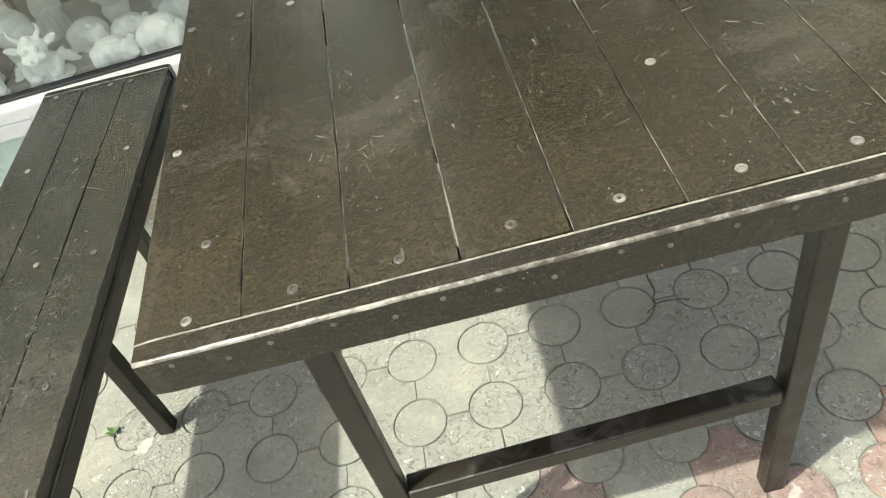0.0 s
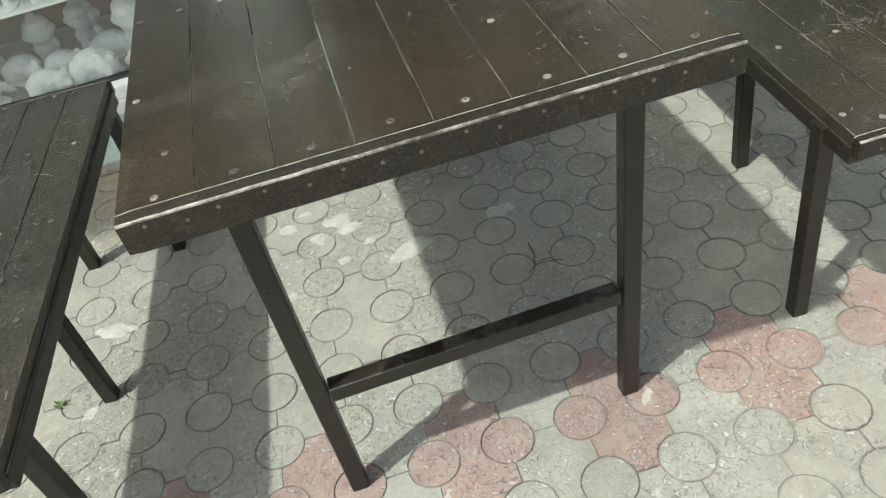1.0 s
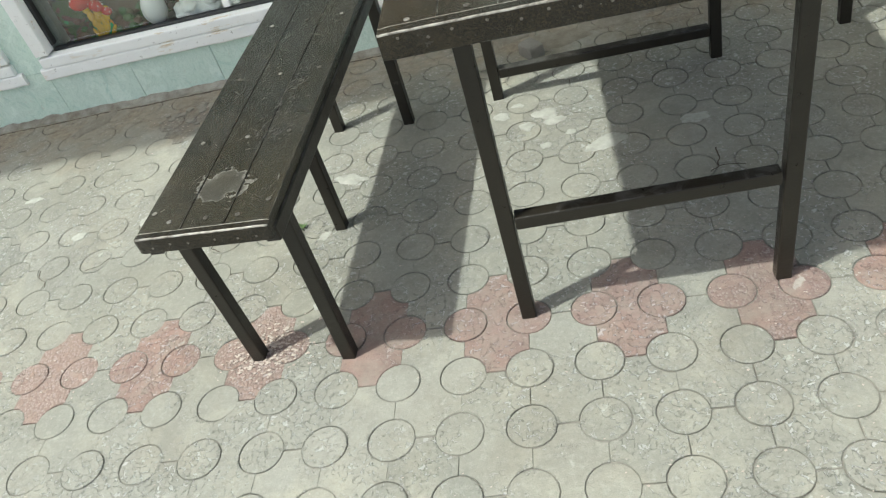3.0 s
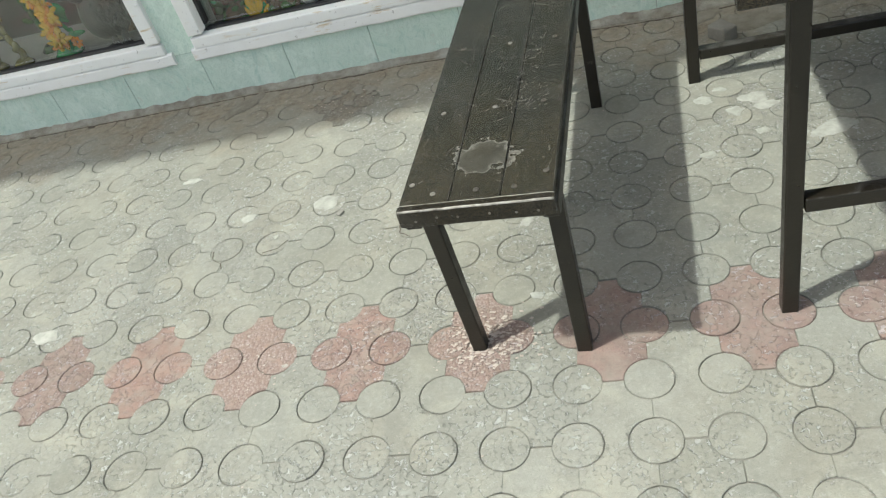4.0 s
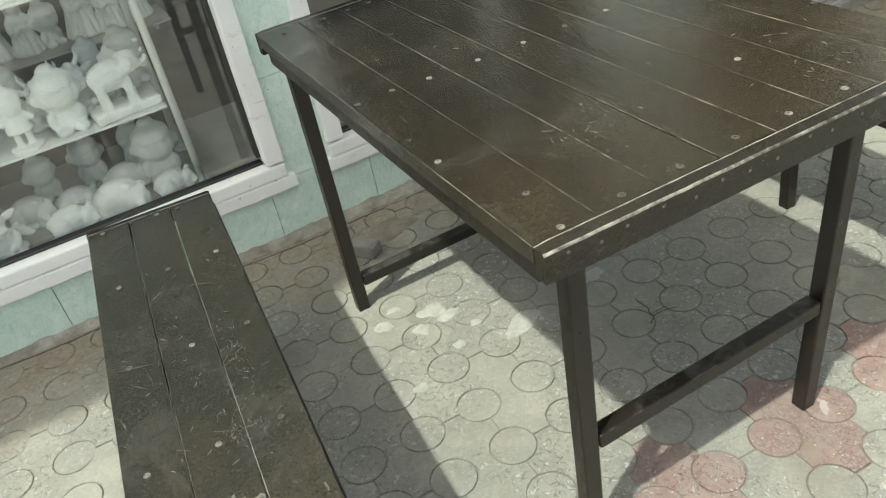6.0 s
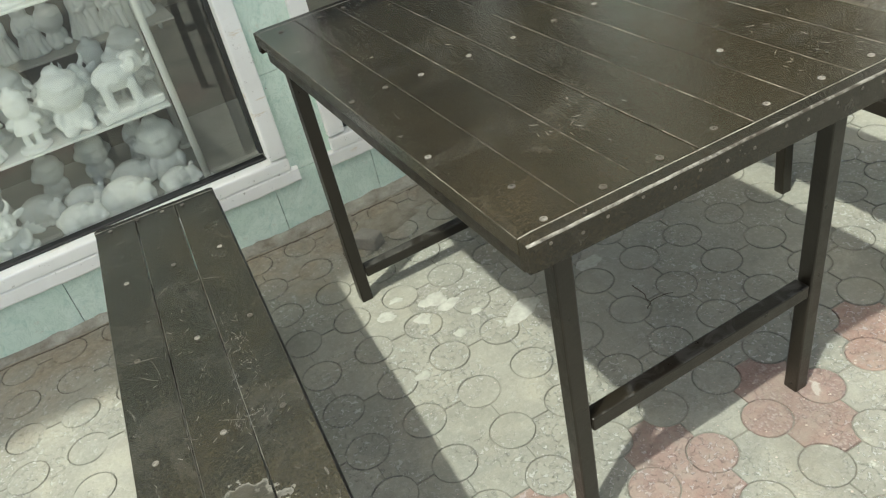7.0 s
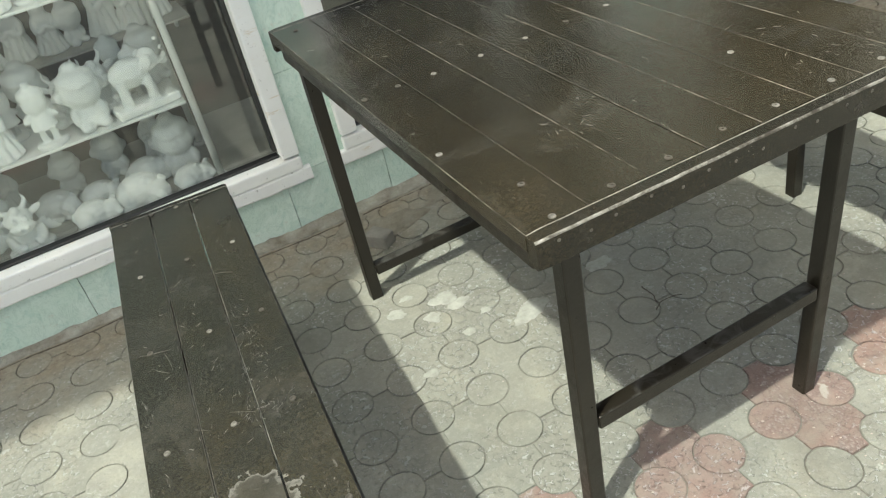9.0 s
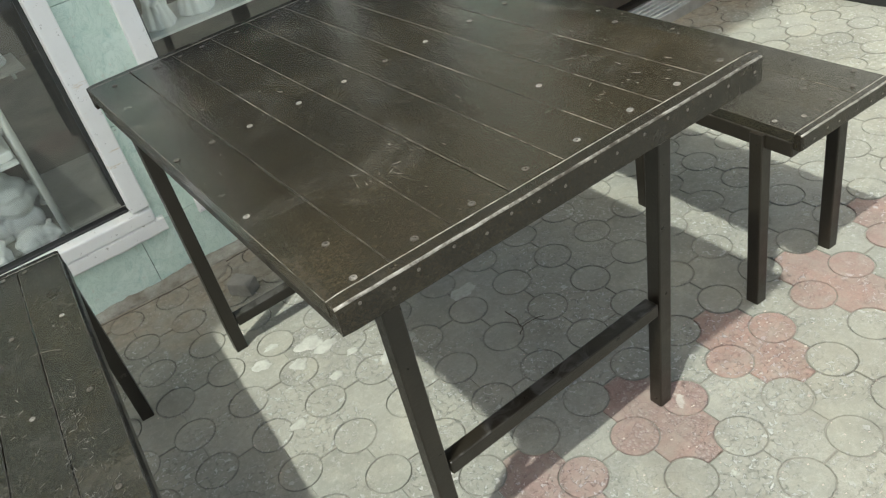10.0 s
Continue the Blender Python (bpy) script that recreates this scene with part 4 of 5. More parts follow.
def build_post(x, y):
    bm = bmesh.new()
    cone(bm, (x, y, LEDGE), 0.0105, 0.0105, 1.75)
    cone(bm, (x, y, LEDGE), 0.022, 0.018, 0.012)
    return tagged(link_bm("shelf_post", bm, SHELF), "round white post that carries the display shelves", "post", "shelf posts")


for x, y in ((-0.198, 1.585), (-0.905, 1.6), (-0.198, 1.88), (-0.905, 1.88), (0.81, 1.6), (0.81, 1.88)):
    build_post(x, y)
build_shelf(-0.88, -0.215, SHELF_Z)
build_shelf(-0.88, -0.215, 0.83)
build_shelf(-1.6, -0.93, 0.79, 1.62, 0.28)
for z in (0.52, 0.8, 1.1):
    build_shelf(-0.9, -0.04, z, 2.2, 0.24, LEDGE_BOARD)
build_shelf(0.22, 0.78, 0.62, 1.6, 0.28)

for kind, x, y, z, turn, size in (
        ("horned", -0.757, 1.6, LEDGE, 10, 1.12), ("curled", -0.572, 1.6, LEDGE, 15, 0.95), ("curled", -0.425, 1.615, LEDGE, -20, 1.15), ("curled", -0.282, 1.6, LEDGE, 25, 0.85),
        ("robed", -0.825, 1.645, SHELF_Z, 5, 1.08), ("robed", -0.71, 1.635, SHELF_Z, -10, 1.02), ("girl", -0.58, 1.62, SHELF_Z, 0, 1.12), ("bighead", -0.463, 1.64, SHELF_Z, 12, 1.08), ("trunked", -0.312, 1.63, SHELF_Z, 8, 1.1),
        ("gnome", -1.032, 1.62, LEDGE, 20, 1.05)):
    figurine(kind, x, y, z, turn, size, "on a shelf" if z > 0.3 else "on the window ledge")
frng = random.Random(21)
kinds = ["robed", "bighead", "horned", "girl", "robed", "bighead", "curled"]
for z, y0, xs in ((LEDGE, 1.73, (-0.84, -0.66, -0.52, -0.4, -0.29)), (LEDGE, 1.9, (-0.8, -0.62, -0.47, -0.32)), (SHELF_Z, 1.74, (-0.8, -0.66, -0.52, -0.4, -0.28)), (SHELF_Z, 1.82, (-0.74, -0.6, -0.46, -0.34, -0.25)),
                  (0.83, 1.64, (-0.8, -0.7, -0.58, -0.46, -0.34, -0.26)), (0.83, 1.78, (-0.75, -0.6, -0.45, -0.3)), (LEDGE, 1.66, (0.3, 0.44, 0.58, 0.74, 1.0)), (0.62, 1.68, (0.3, 0.43, 0.7)),
                  (0.52, 2.32, (-0.78, -0.69, -0.6, -0.5, -0.41, -0.31, -0.22, -0.12)), (0.8, 2.32, (-0.8, -0.7, -0.58, -0.5, -0.38, -0.28, -0.2)), (1.1, 2.32, (-0.75, -0.63, -0.52, -0.4, -0.3, -0.2))):
    for x in xs:
        k = frng.choice(kinds if z < 0.3 else kinds[:5])
        figurine(k, x + frng.uniform(-0.02, 0.02), y0 + frng.uniform(-0.02, 0.02), z, frng.uniform(-40, 40), frng.uniform(0.85, 1.15) * (0.55 if k == "gnome" else 1.0), "on a shelf" if z > 0.3 else "on the window ledge")


def gloss(name, c, rough=0.2):
    return make_plain(name, c, [v * 0.75 for v in c], 30, rough, 0.2, 0.002)


RED, GREEN, TEAL, YELLOW, BLUE, SKIN, CREAM, BROWN, SLATE, MOSS, BRASS = (gloss(*a) for a in (
    ("red_glaze", (0.6, 0.06, 0.04)), ("green_glaze", (0.05, 0.36, 0.1)), ("teal_glaze", (0.03, 0.4, 0.3)), ("yellow_glaze", (0.75, 0.45, 0.03)), ("blue_glaze", (0.04, 0.22, 0.6)),
    ("skin_glaze", (0.85, 0.58, 0.45)), ("cream_glaze", (0.78, 0.74, 0.62)), ("brown_glaze", (0.12, 0.07, 0.035)), ("slate_glaze", (0.09, 0.09, 0.09)), ("moss_glaze", (0.06, 0.13, 0.03)), ("brass_glaze", (0.25, 0.22, 0.08))))


def painted(bm, mats, m, label, category="figurine"):
    ruffle(bm, 0.003, 45)
    o = link_bm("figurine", bm, mats, None, m)
    return tagged(o, label, category, "painted figurines")


CHEEK = gloss("rosy_glaze", (0.65, 0.2, 0.18))


def gnome_painted(m, cap, coat, label):
    bm = bmesh.new()
    blob(bm, (0, 0, 0.04), (0.09, 0.07, 0.05), 3); blob(bm, (0, 0, 0.14), (0.068, 0.055, 0.085), 1); blob(bm, (0, -0.012, 0.255), (0.044, 0.042, 0.046), 2)
    for k in range(9):
        a = -1.3 + 2.6 * k / 8
        blob(bm, (math.sin(a) * 0.046, -0.035 * math.cos(a) - 0.008, 0.215 - 0.02 * math.cos(a)), (0.018, 0.018, 0.03), 4)
    blob(bm, (0, -0.046, 0.19), (0.03, 0.018, 0.045), 4); blob(bm, (0, -0.056, 0.258), 0.013, 2); cone(bm, (0, 0, 0.278), 0.048, 0.006, 0.115, 0, (4, -6, 0)); blob(bm, (0, 0, 0.284), (0.052, 0.05, 0.014), 0)
    blob(bm, (0, -0.05, 0.232), (0.016, 0.008, 0.005), 0)
    for s in (-1, 1):
        blob(bm, (s * 0.068, -0.02, 0.15), (0.024, 0.028, 0.05), 1, rot=(25, 0, 0)); blob(bm, (s * 0.05, -0.058, 0.115), 0.019, 2); blob(bm, (s * 0.017, -0.05, 0.268), 0.006, 5); blob(bm, (s * 0.025, -0.044, 0.248), (0.011, 0.008, 0.01), 6); blob(bm, (s * 0.04, -0.05, 0.03), (0.026, 0.034, 0.02), 5)
    return painted(bm, [cap, coat, SKIN, BROWN, CREAM, SLATE, CHEEK], m, label)


def mossy_rock(bm, c, r, seed, mats=(0, 1, 2)):
    """A low heap of stones, moss tufts and dead leaves, down to the ledge."""
    rng = random.Random(seed)
    for k in range(int(900 * r[0])):
        a, q = rng.uniform(0, 6.28), math.sqrt(rng.random())
        h = r[2] * (1 - 0.75 * q * q)
        blob(bm, (c[0] + r[0] * q * math.cos(a), c[1] + r[1] * q * math.sin(a), LEDGE + h * rng.uniform(0.35, 0.95)), (rng.uniform(0.012, 0.024), rng.uniform(0.012, 0.02), rng.uniform(0.008, 0.02)), rng.choice(mats), 8, (rng.uniform(-50, 50), rng.uniform(-50, 50), 0))
    blob(bm, (c[0], c[1], LEDGE + r[2] * 0.45), (r[0] * 0.9, r[1] * 0.9, r[2] * 0.45), mats[0], 12)


gnome_painted(pose(-1.183, 1.75, LEDGE + 0.105, 0, -2, -4), RED, BLUE, "painted garden gnome with a red cap and a blue coat")
bm = bmesh.new()
mossy_rock(bm, (-1.2, 1.75), (0.1, 0.07, 0.16), 3, (0, 0, 1))
painted(bm, [BROWN, MOSS], pose(0, 0, 0), "brown glazed stony base under a painted gnome", "ornament")

# a gnome lying on its elbows on a mossy rock
bm = bmesh.new()
grng = random.Random(6)
blob(bm, (-1.4, 1.625, 0.5), (0.044, 0.044, 0.052), 2); blob(bm, (-1.422, 1.577, 0.497), (0.016, 0.016, 0.014), 2); blob(bm, (-1.408, 1.583, 0.466), (0.015, 0.008, 0.009), 6, 10, (0, -15, 0)); blob(bm, (-1.404, 1.581, 0.472), (0.016, 0.007, 0.003), 4, 10, (0, -15, 0))
for x, z in ((-1.394, 0.517), (-1.43, 0.512)):
    blob(bm, (x, 1.586, z), (0.008, 0.006, 0.01), 4, 10); blob(bm, (x - 0.001, 1.581, z), (0.004, 0.004, 0.006), 5, 8); blob(bm, (x, 1.585, z + 0.015), (0.01, 0.005, 0.003), 4, 8, (0, -10, 0))
blob(bm, (-1.374, 1.59, 0.487), (0.012, 0.008, 0.011), 7, 10); blob(bm, (-1.44, 1.6, 0.478), (0.009, 0.008, 0.011), 7, 10)
for k in range(60):
    u = k / 59
    blob(bm, (-1.362 - 0.05 * u + grng.uniform(-0.016, 0.016), 1.6 + grng.uniform(-0.02, 0.015), 0.505 - 0.095 * u + grng.uniform(-0.012, 0.012)), (0.007, 0.008, 0.014), 4, 8, (grng.uniform(-25, 25), grng.uniform(-50, 30), 0))
blob(bm, (-1.385, 1.61, 0.455), (0.026, 0.02, 0.042), 4, 12, (0, -25, 0))
bmesh.ops.transform(bm, matrix=Matrix.Translation((-1.398, 1.63, 0.52)) @ Matrix.Scale(1.3, 4) @ Matrix.Translation((1.402, -1.63, -0.488)), verts=bm.verts)
for k in range(22):
    u = k / 21
    blob(bm, (-1.382 + 0.02 * u * u, 1.655 + 0.03 * u, 0.556 + 0.07 * u), (0.053 * (1 - u) + 0.012, 0.052 * (1 - u) + 0.012, 0.02), 0, 14, (0, 18, 0))
blob(bm, (-1.35, 1.65, 0.425), (0.06, 0.05, 0.05), 1, 14, (0, -10, 0)); blob(bm, (-1.3, 1.665, 0.43), (0.05, 0.046, 0.045), 3); blob(bm, (-1.315, 1.63, 0.395), (0.05, 0.035, 0.03), 3, 14, (0, 20, 0)); blob(bm, (-1.268, 1.64, 0.455), (0.022, 0.026, 0.034), 3)
blob(bm, (-1.43, 1.605, 0.41), (0.036, 0.024, 0.022), 1, 12, (0, 25, 0)); blob(bm, (-1.462, 1.59, 0.425), (0.02, 0.018, 0.022), 2); blob(bm, (-1.4, 1.59, 0.385), (0.034, 0.02, 0.017), 1, 12, (0, -20, 0))
painted(bm, [GREEN, gloss("leaf_green_glaze", (0.13, 0.3, 0.05)), SKIN, TEAL, CREAM, SLATE, RED, CHEEK], pose(0, 0, 0), "smiling painted gnome with a green cap, lying on its elbows")
bm = bmesh.new()
mossy_rock(bm, (-1.38, 1.665), (0.13, 0.07, 0.185), 8)
mossy_rock(bm, (-1.48, 1.61), (0.07, 0.04, 0.07), 9)
mossy_rock(bm, (-1.33, 1.605), (0.07, 0.035, 0.06), 10)
painted(bm, [BROWN, MOSS, gloss("dead_leaf_glaze", (0.1, 0.085, 0.03))], pose(0, 0, 0), "mossy brown glazed rock base under a gnome", "ornament")
bm = bmesh.new()
for x, z, r, lean in ((-1.438, 0.365, 0.04, -25), (-1.39, 0.336, 0.026, 20), (-1.36, 0.31, 0.02, 30)):
    for k in range(5):
        u = k / 4
        blob(bm, (-1.42 + (x + 1.42) * u, 1.572, 0.24 + (z - 0.24) * u), (0.014, 0.012, 0.02), 1, 8)
    e = Euler((radians(-15), radians(lean), 0)).to_matrix()
    blob(bm, (x, 1.57, z), (r, r, r * 0.78), 0, 16, (-15, lean, 0))
    for k in range(9):
        a, f = -2.6 + 0.65 * (k % 5) * 1.3, 0.25 + 0.6 * (k // 5) + 0.2 * (k % 2)
        d = e @ Vector((r * math.cos(a) * math.cos(f), r * math.sin(a) * math.cos(f), r * 0.78 * math.sin(f)))
        blob(bm, (x + d.x, 1.57 + d.y, z + d.z), r * 0.1, 2, 8)
for k in range(16):
    blob(bm, (-1.43 + 0.004 * k, 1.565 + 0.006 * (k % 3), 0.235 + 0.03 * ((k * 7) % 5) / 5), (0.008, 0.006, 0.03), (1, 3, 4)[k % 3], 8, (10 * (k % 3), -25 + 4 * k, 0))
blob(bm, (-1.41, 1.575, LEDGE + 0.014), (0.05, 0.022, 0.016), 3)
painted(bm, [RED, YELLOW, CREAM, GREEN, gloss("orange_stem_glaze", (0.7, 0.28, 0.03))], pose(0, 0, 0), "cluster of red spotted toadstools on yellow stems", "ornament")
bm = bmesh.new()
blob(bm, (0, 0, 0.058), (0.042, 0.042, 0.058)); 
for v in bm.verts:
    k = 1.0 - 0.22 * max(0.0, (v.co.z - 0.05) / 0.066)
    v.co.x, v.co.y = v.co.x * k, v.co.y * k
eg = link_bm("egg_ornament", bm, PLASTER, None, pose(-1.21, 1.612, LEDGE) @ Matrix.Scale(1.12, 4))
tagged(eg, "plain white plaster egg on the window ledge", "ornament", "plaster figurines")
GREY_HIDE = gloss("grey_hide_glaze", (0.56, 0.56, 0.54))
bm = bmesh.new()
blob(bm, (0, 0, 0.2), (0.058, 0.045, 0.058), 1); blob(bm, (0, 0, 0.315), (0.05, 0.05, 0.05), 0); blob(bm, (0.008, -0.05, 0.3), (0.046, 0.032, 0.03), 0); blob(bm, (0.012, -0.05, 0.256), (0.042, 0.03, 0.022), 2); blob(bm, (0.012, -0.048, 0.236), (0.04, 0.032, 0.011), 0); blob(bm, (0.012, -0.07, 0.252), (0.024, 0.014, 0.007), 6)
for s_ in (-1, 1):
    blob(bm, (s_ * 0.05, 0.01, 0.38), (0.014, 0.008, 0.034), 0, 12, (0, s_ * 28, 0)); blob(bm, (s_ * 0.021, -0.042, 0.336), (0.011, 0.008, 0.013), 3); blob(bm, (s_ * 0.02, -0.05, 0.335), (0.005, 0.004, 0.006), 5, 8); blob(bm, (0.008 + s_ * 0.02, -0.079, 0.312), 0.006, 5, 8)
    blob(bm, (s_ * 0.055, -0.02, 0.2), (0.02, 0.026, 0.045), 1, 12, (-20, 0, 0)); blob(bm, (s_ * 0.03, -0.045, 0.245), (0.03, 0.01, 0.014), 3, 10, (0, s_ * 25, 0))
painted(bm, [GREY_HIDE, BLUE, RED, CREAM, SKIN, SLATE, CHEEK], pose(-1.62, 1.75, LEDGE - 0.03, 0, 0, 18) @ Matrix.Diagonal((1.25, 1.15, 1.12, 1)), "grey glazed donkey figurine laughing in a blue coat")
bm = bmesh.new()
mossy_rock(bm, (-1.6, 1.75), (0.09, 0.07, 0.16), 5)
painted(bm, [MOSS, BROWN, GREEN], pose(0, 0, 0), "mossy green glazed base under a figurine", "ornament")
for x, y, size, turn in ((-1.5, 1.585, 0.5, 0), (-1.12, 1.66, 0.62, 40)):
    bm = bmesh.new()
    blob(bm, (0, 0, 0.045), (0.07, 0.055, 0.05), 0); blob(bm, (0.05, -0.03, 0.035), (0.035, 0.03, 0.03), 0); blob(bm, (0.075, -0.05, 0.03), 0.012, 1)
    painted(bm, [BROWN, SLATE], pose(x, y, LEDGE, 0, 0, turn) @ Matrix.Diagonal((size, size, size, 1)), "dark brown glazed hedgehog figurine")
for x, y, a, b in ((-1.42, 1.7, 0.045, CREAM), (-1.27, 1.72, 0.04, YELLOW), (-1.12, 1.7, 0.038, RED), (-1.02, 1.74, 0.05, CREAM)):
    bm = bmesh.new()
    blob(bm, (0, 0, a), (a, a, a), 0); blob(bm, (0, -0.3 * a, 2.1 * a), 0.7 * a, 0); blob(bm, (0, -1.0 * a, 2.0 * a), (0.25 * a, 0.3 * a, 0.15 * a), 1); blob(bm, (0, 0.9 * a, 1.1 * a), 0.4 * a, 0)
    painted(bm, [b, GREEN], pose(x, y, 0.79), "small painted round figurine on a shelf")

# the window further along: flowers, a bird, brass twigs
bm = bmesh.new()
vrng = random.Random(5)
for k in range(11):
    # ragged blooms of thin upturned petals
    z = 0.05 + 0.032 * k
    x, y = 0.018 * math.sin(k * 1.9) + 0.02 * math.sin(k * 0.45), -0.012 + 0.012 * math.cos(k * 2.3)
    for q in range(12):
        a, r = q * 2.4 + k, 0.012 + 0.0022 * q
        blob(bm, (x + r * math.cos(a), y - 0.016 + 0.0012 * q, z + r * math.sin(a)), (0.019, 0.0045, 0.009), 0 if (q + k) % 4 else 1, 8, (vrng.uniform(-25, 25), -math.degrees(a), vrng.uniform(-25, 25)))
    blob(bm, (x, y - 0.02, z), (0.008, 0.006, 0.008), 1, 8)
    blob(bm, (x * 0.7, y + 0.004, z), (0.03, 0.016, 0.026), 0, 10)
    for q in range(3):
        blob(bm, (x + vrng.uniform(-0.06, 0.06), y + 0.03, z + vrng.uniform(-0.02, 0.02)), (0.032, 0.004, 0.011), 2, 8, (vrng.uniform(-40, 40), vrng.uniform(-70, 70), vrng.uniform(-30, 30)))
cone(bm, (0, 0.02, 0), 0.06, 0.02, 0.05, 2)
for q in range(7):
    blob(bm, (0.075 + 0.014 * math.cos(q * 0.9), -0.01, 0.05 + 0.014 * math.sin(q * 0.9)), (0.011, 0.005, 0.008), 1, 8, (0, -q * 51, 0))
blob(bm, (0.06, 0, 0.025), (0.03, 0.012, 0.012), 2, 8, (0, -30, 0))
painted(bm, [YELLOW, gloss("orange_glaze", (0.75, 0.27, 0.02)), GREEN], pose(-2.235, 1.62, LEDGE), "tall column of yellow and orange glazed flowers with green leaves", "ornament")
bm = bmesh.new()
blob(bm, (0, 0, 0.12), (0.075, 0.06, 0.1), 0, 20, (0, 25, 0)); blob(bm, (-0.036, -0.012, 0.2), (0.05, 0.046, 0.05), 0, 16); cone(bm, (-0.074, -0.036, 0.19), 0.013, 0.001, 0.03, 0, (0, -110, 0)); blob(bm, (-0.055, -0.05, 0.215), 0.011, 1); blob(bm, (-0.057, -0.058, 0.215), 0.006, 0)
for s in (-1, 1):
    cone(bm, (0.02 + 0.02 * s, -0.02, 0), 0.012, 0.01, 0.05, 0); blob(bm, (0.015 + 0.025 * s, -0.035, 0.008), (0.02, 0.026, 0.008), 0)
for k in range(90):
    a, z = k * 2.4, 0.04 + 0.16 * (k / 90)
    blob(bm, (0.02 + 0.068 * math.cos(a) * math.sin((z - 0.02) * 15), -0.058 * abs(math.sin(a)) * math.sin((z - 0.02) * 15), z), (0.009, 0.006, 0.011), 0, 6)
painted(bm, [gloss("dark_feather", (0.06, 0.058, 0.054), 0.4), CREAM], pose(-2.005, 1.63, LEDGE) @ Matrix.Diagonal((1.2, 1.1, 1.2, 1)), "dark grey bird ornament with scaly feathers", "ornament")
bm = bmesh.new()
for k in range(6):
    blob(bm, (0.01 * k, 0.004 * k, 0.1 + 0.02 * k), (0.05 - 0.003 * k, 0.02, 0.11 - 0.006 * k), 0, 12, (0, -12 + 8 * k, 0))
cone(bm, (0, 0, 0), 0.05, 0.03, 0.05, 1)
painted(bm, [CREAM, SKIN], pose(-2.045, 1.78, LEDGE + 0.12) @ Matrix.Diagonal((1, 1, 1.25, 1)), "cream and pink wing-shaped ornament", "ornament")
bm = bmesh.new()
box((0, 0, 0.06), (0.2, 0.14, 0.12), 0.008, 2, bm)
painted(bm, [BROWN], pose(-2.03, 1.8, LEDGE), "dark brown display block under an ornament", "block")
for x0 in (-2.44, -2.56, -2.36):
    bm = bmesh.new()
    for k in range(14):
        z = 0.012 + 0.033 * k
        blob(bm, (0.02 * math.sin(k * 0.9), 0.015 * math.cos(k * 1.3), z), (0.013, 0.013, 0.024), 0, 8)
        if k % 2:
            blob(bm, (0.03 * math.cos(k), -0.01, z + 0.02), (0.024, 0.006, 0.012), 0, 8, (0, 40 * math.sin(k * 3), 0))
    cone(bm, (0, 0, 0), 0.045, 0.03, 0.02, 0)
    painted(bm, [BRASS if x0 < -2.4 else MOSS], pose(x0, 1.63 + 0.1 * (x0 > -2.4), LEDGE), "dull brass twig-shaped ornament", "ornament")
# green bottle in the far window, red box on the pier
bm = bmesh.new()
cone(bm, (0, 0, 0), 0.034, 0.034, 0.15, 0); cone(bm, (0, 0, 0.15), 0.034, 0.013, 0.045, 0); cone(bm, (0, 0, 0.195), 0.013, 0.012, 0.05, 0)
painted(bm, [gloss("green_bottle", (0.02, 0.2, 0.05), 0.12)], pose(0.56, 1.67, 0.62), "dark green glass bottle on a shelf", "bottle")
bm = box((0, 0, 0), (0.125, 0.045, 0.2), 0.008, 2)
o = link_bm("alarm_box", bm, RED, None, pose(1.355, WALL_Y - 0.023, 1.36))
tagged(o, "small red alarm box on the tiled pier", "alarm box")
part("cover", box((0, -0.0245, -0.04), (0.06, 0.006, 0.06), 0.003, 2), CREAM, o)

# ---- pavement ----
CELL = 0.14
ORIGIN = Vector((-0.0822, 0.0829))
AX, AY, BOW = Vector((0.13829, -0.00267)), Vector((0.00320, 0.14092)), Vector((0.000182, 0.000017))
RAD = 0.0478


def ring_island(bm, pts, depth=0.03, lip=0.0011, drop=0.0012):
    """A flat piece with an eased rim, from its outline."""
    n = len(pts)
    c = sum((Vector(p) for p in pts), Vector((0, 0))) / n
    top, mid, low = [], [], []
    for i, p in enumerate(pts):
        p = Vector(p)
        a, b = Vector(pts[i - 1]), Vector(pts[(i + 1) % n])
        nrm = Vector((b.y - a.y, a.x - b.x)).normalized()
        top.append(bm.verts.new((*(p - nrm * lip), 0.0)))
        mid.append(bm.verts.new((*p, -drop)))
        low.append(bm.verts.new((*p, -depth)))
    bm.faces.new(top)
    for i in range(n):
        j = (i + 1) % n
        bm.faces.new((mid[i], mid[j], top[j], top[i]))
        bm.faces.new((low[i], low[j], mid[j], mid[i]))


def paver_bm():
    """Two round studs and the waisted body between them, about the body's centre."""
    bm = bmesh.new()
    g = 0.001
    h = CELL / 2
    for sx in (-1, 1):
        ring_island(bm, [(sx * h + math.cos(k * math.pi / 8) * RAD, math.sin(k * math.pi / 8) * RAD) for k in range(16)])
    R = RAD + 2 * g
    pts = []

    def arc(cx, cy, a0, a1):
        for k in range(6):
            a = radians(a0 + (a1 - a0) * k / 5)
            x, y = cx + math.cos(a) * R, cy + math.sin(a) * R
            pts.append((max(-h + g, min(h - g, x)), max(-CELL + g, min(CELL - g, y))))
    arc(h, -CELL, 180, 90)
    arc(h, 0, 270, 180)
    pts.pop()
    arc(h, 0, 180, 90)
    arc(h, CELL, 270, 180)
    arc(-h, CELL, 0, -90)
    arc(-h, 0, 90, 0)
    pts.pop()
    arc(-h, 0, 0, -90)
    arc(-h, -CELL, 90, 0)
    ring_island(bm, pts)
    return bm


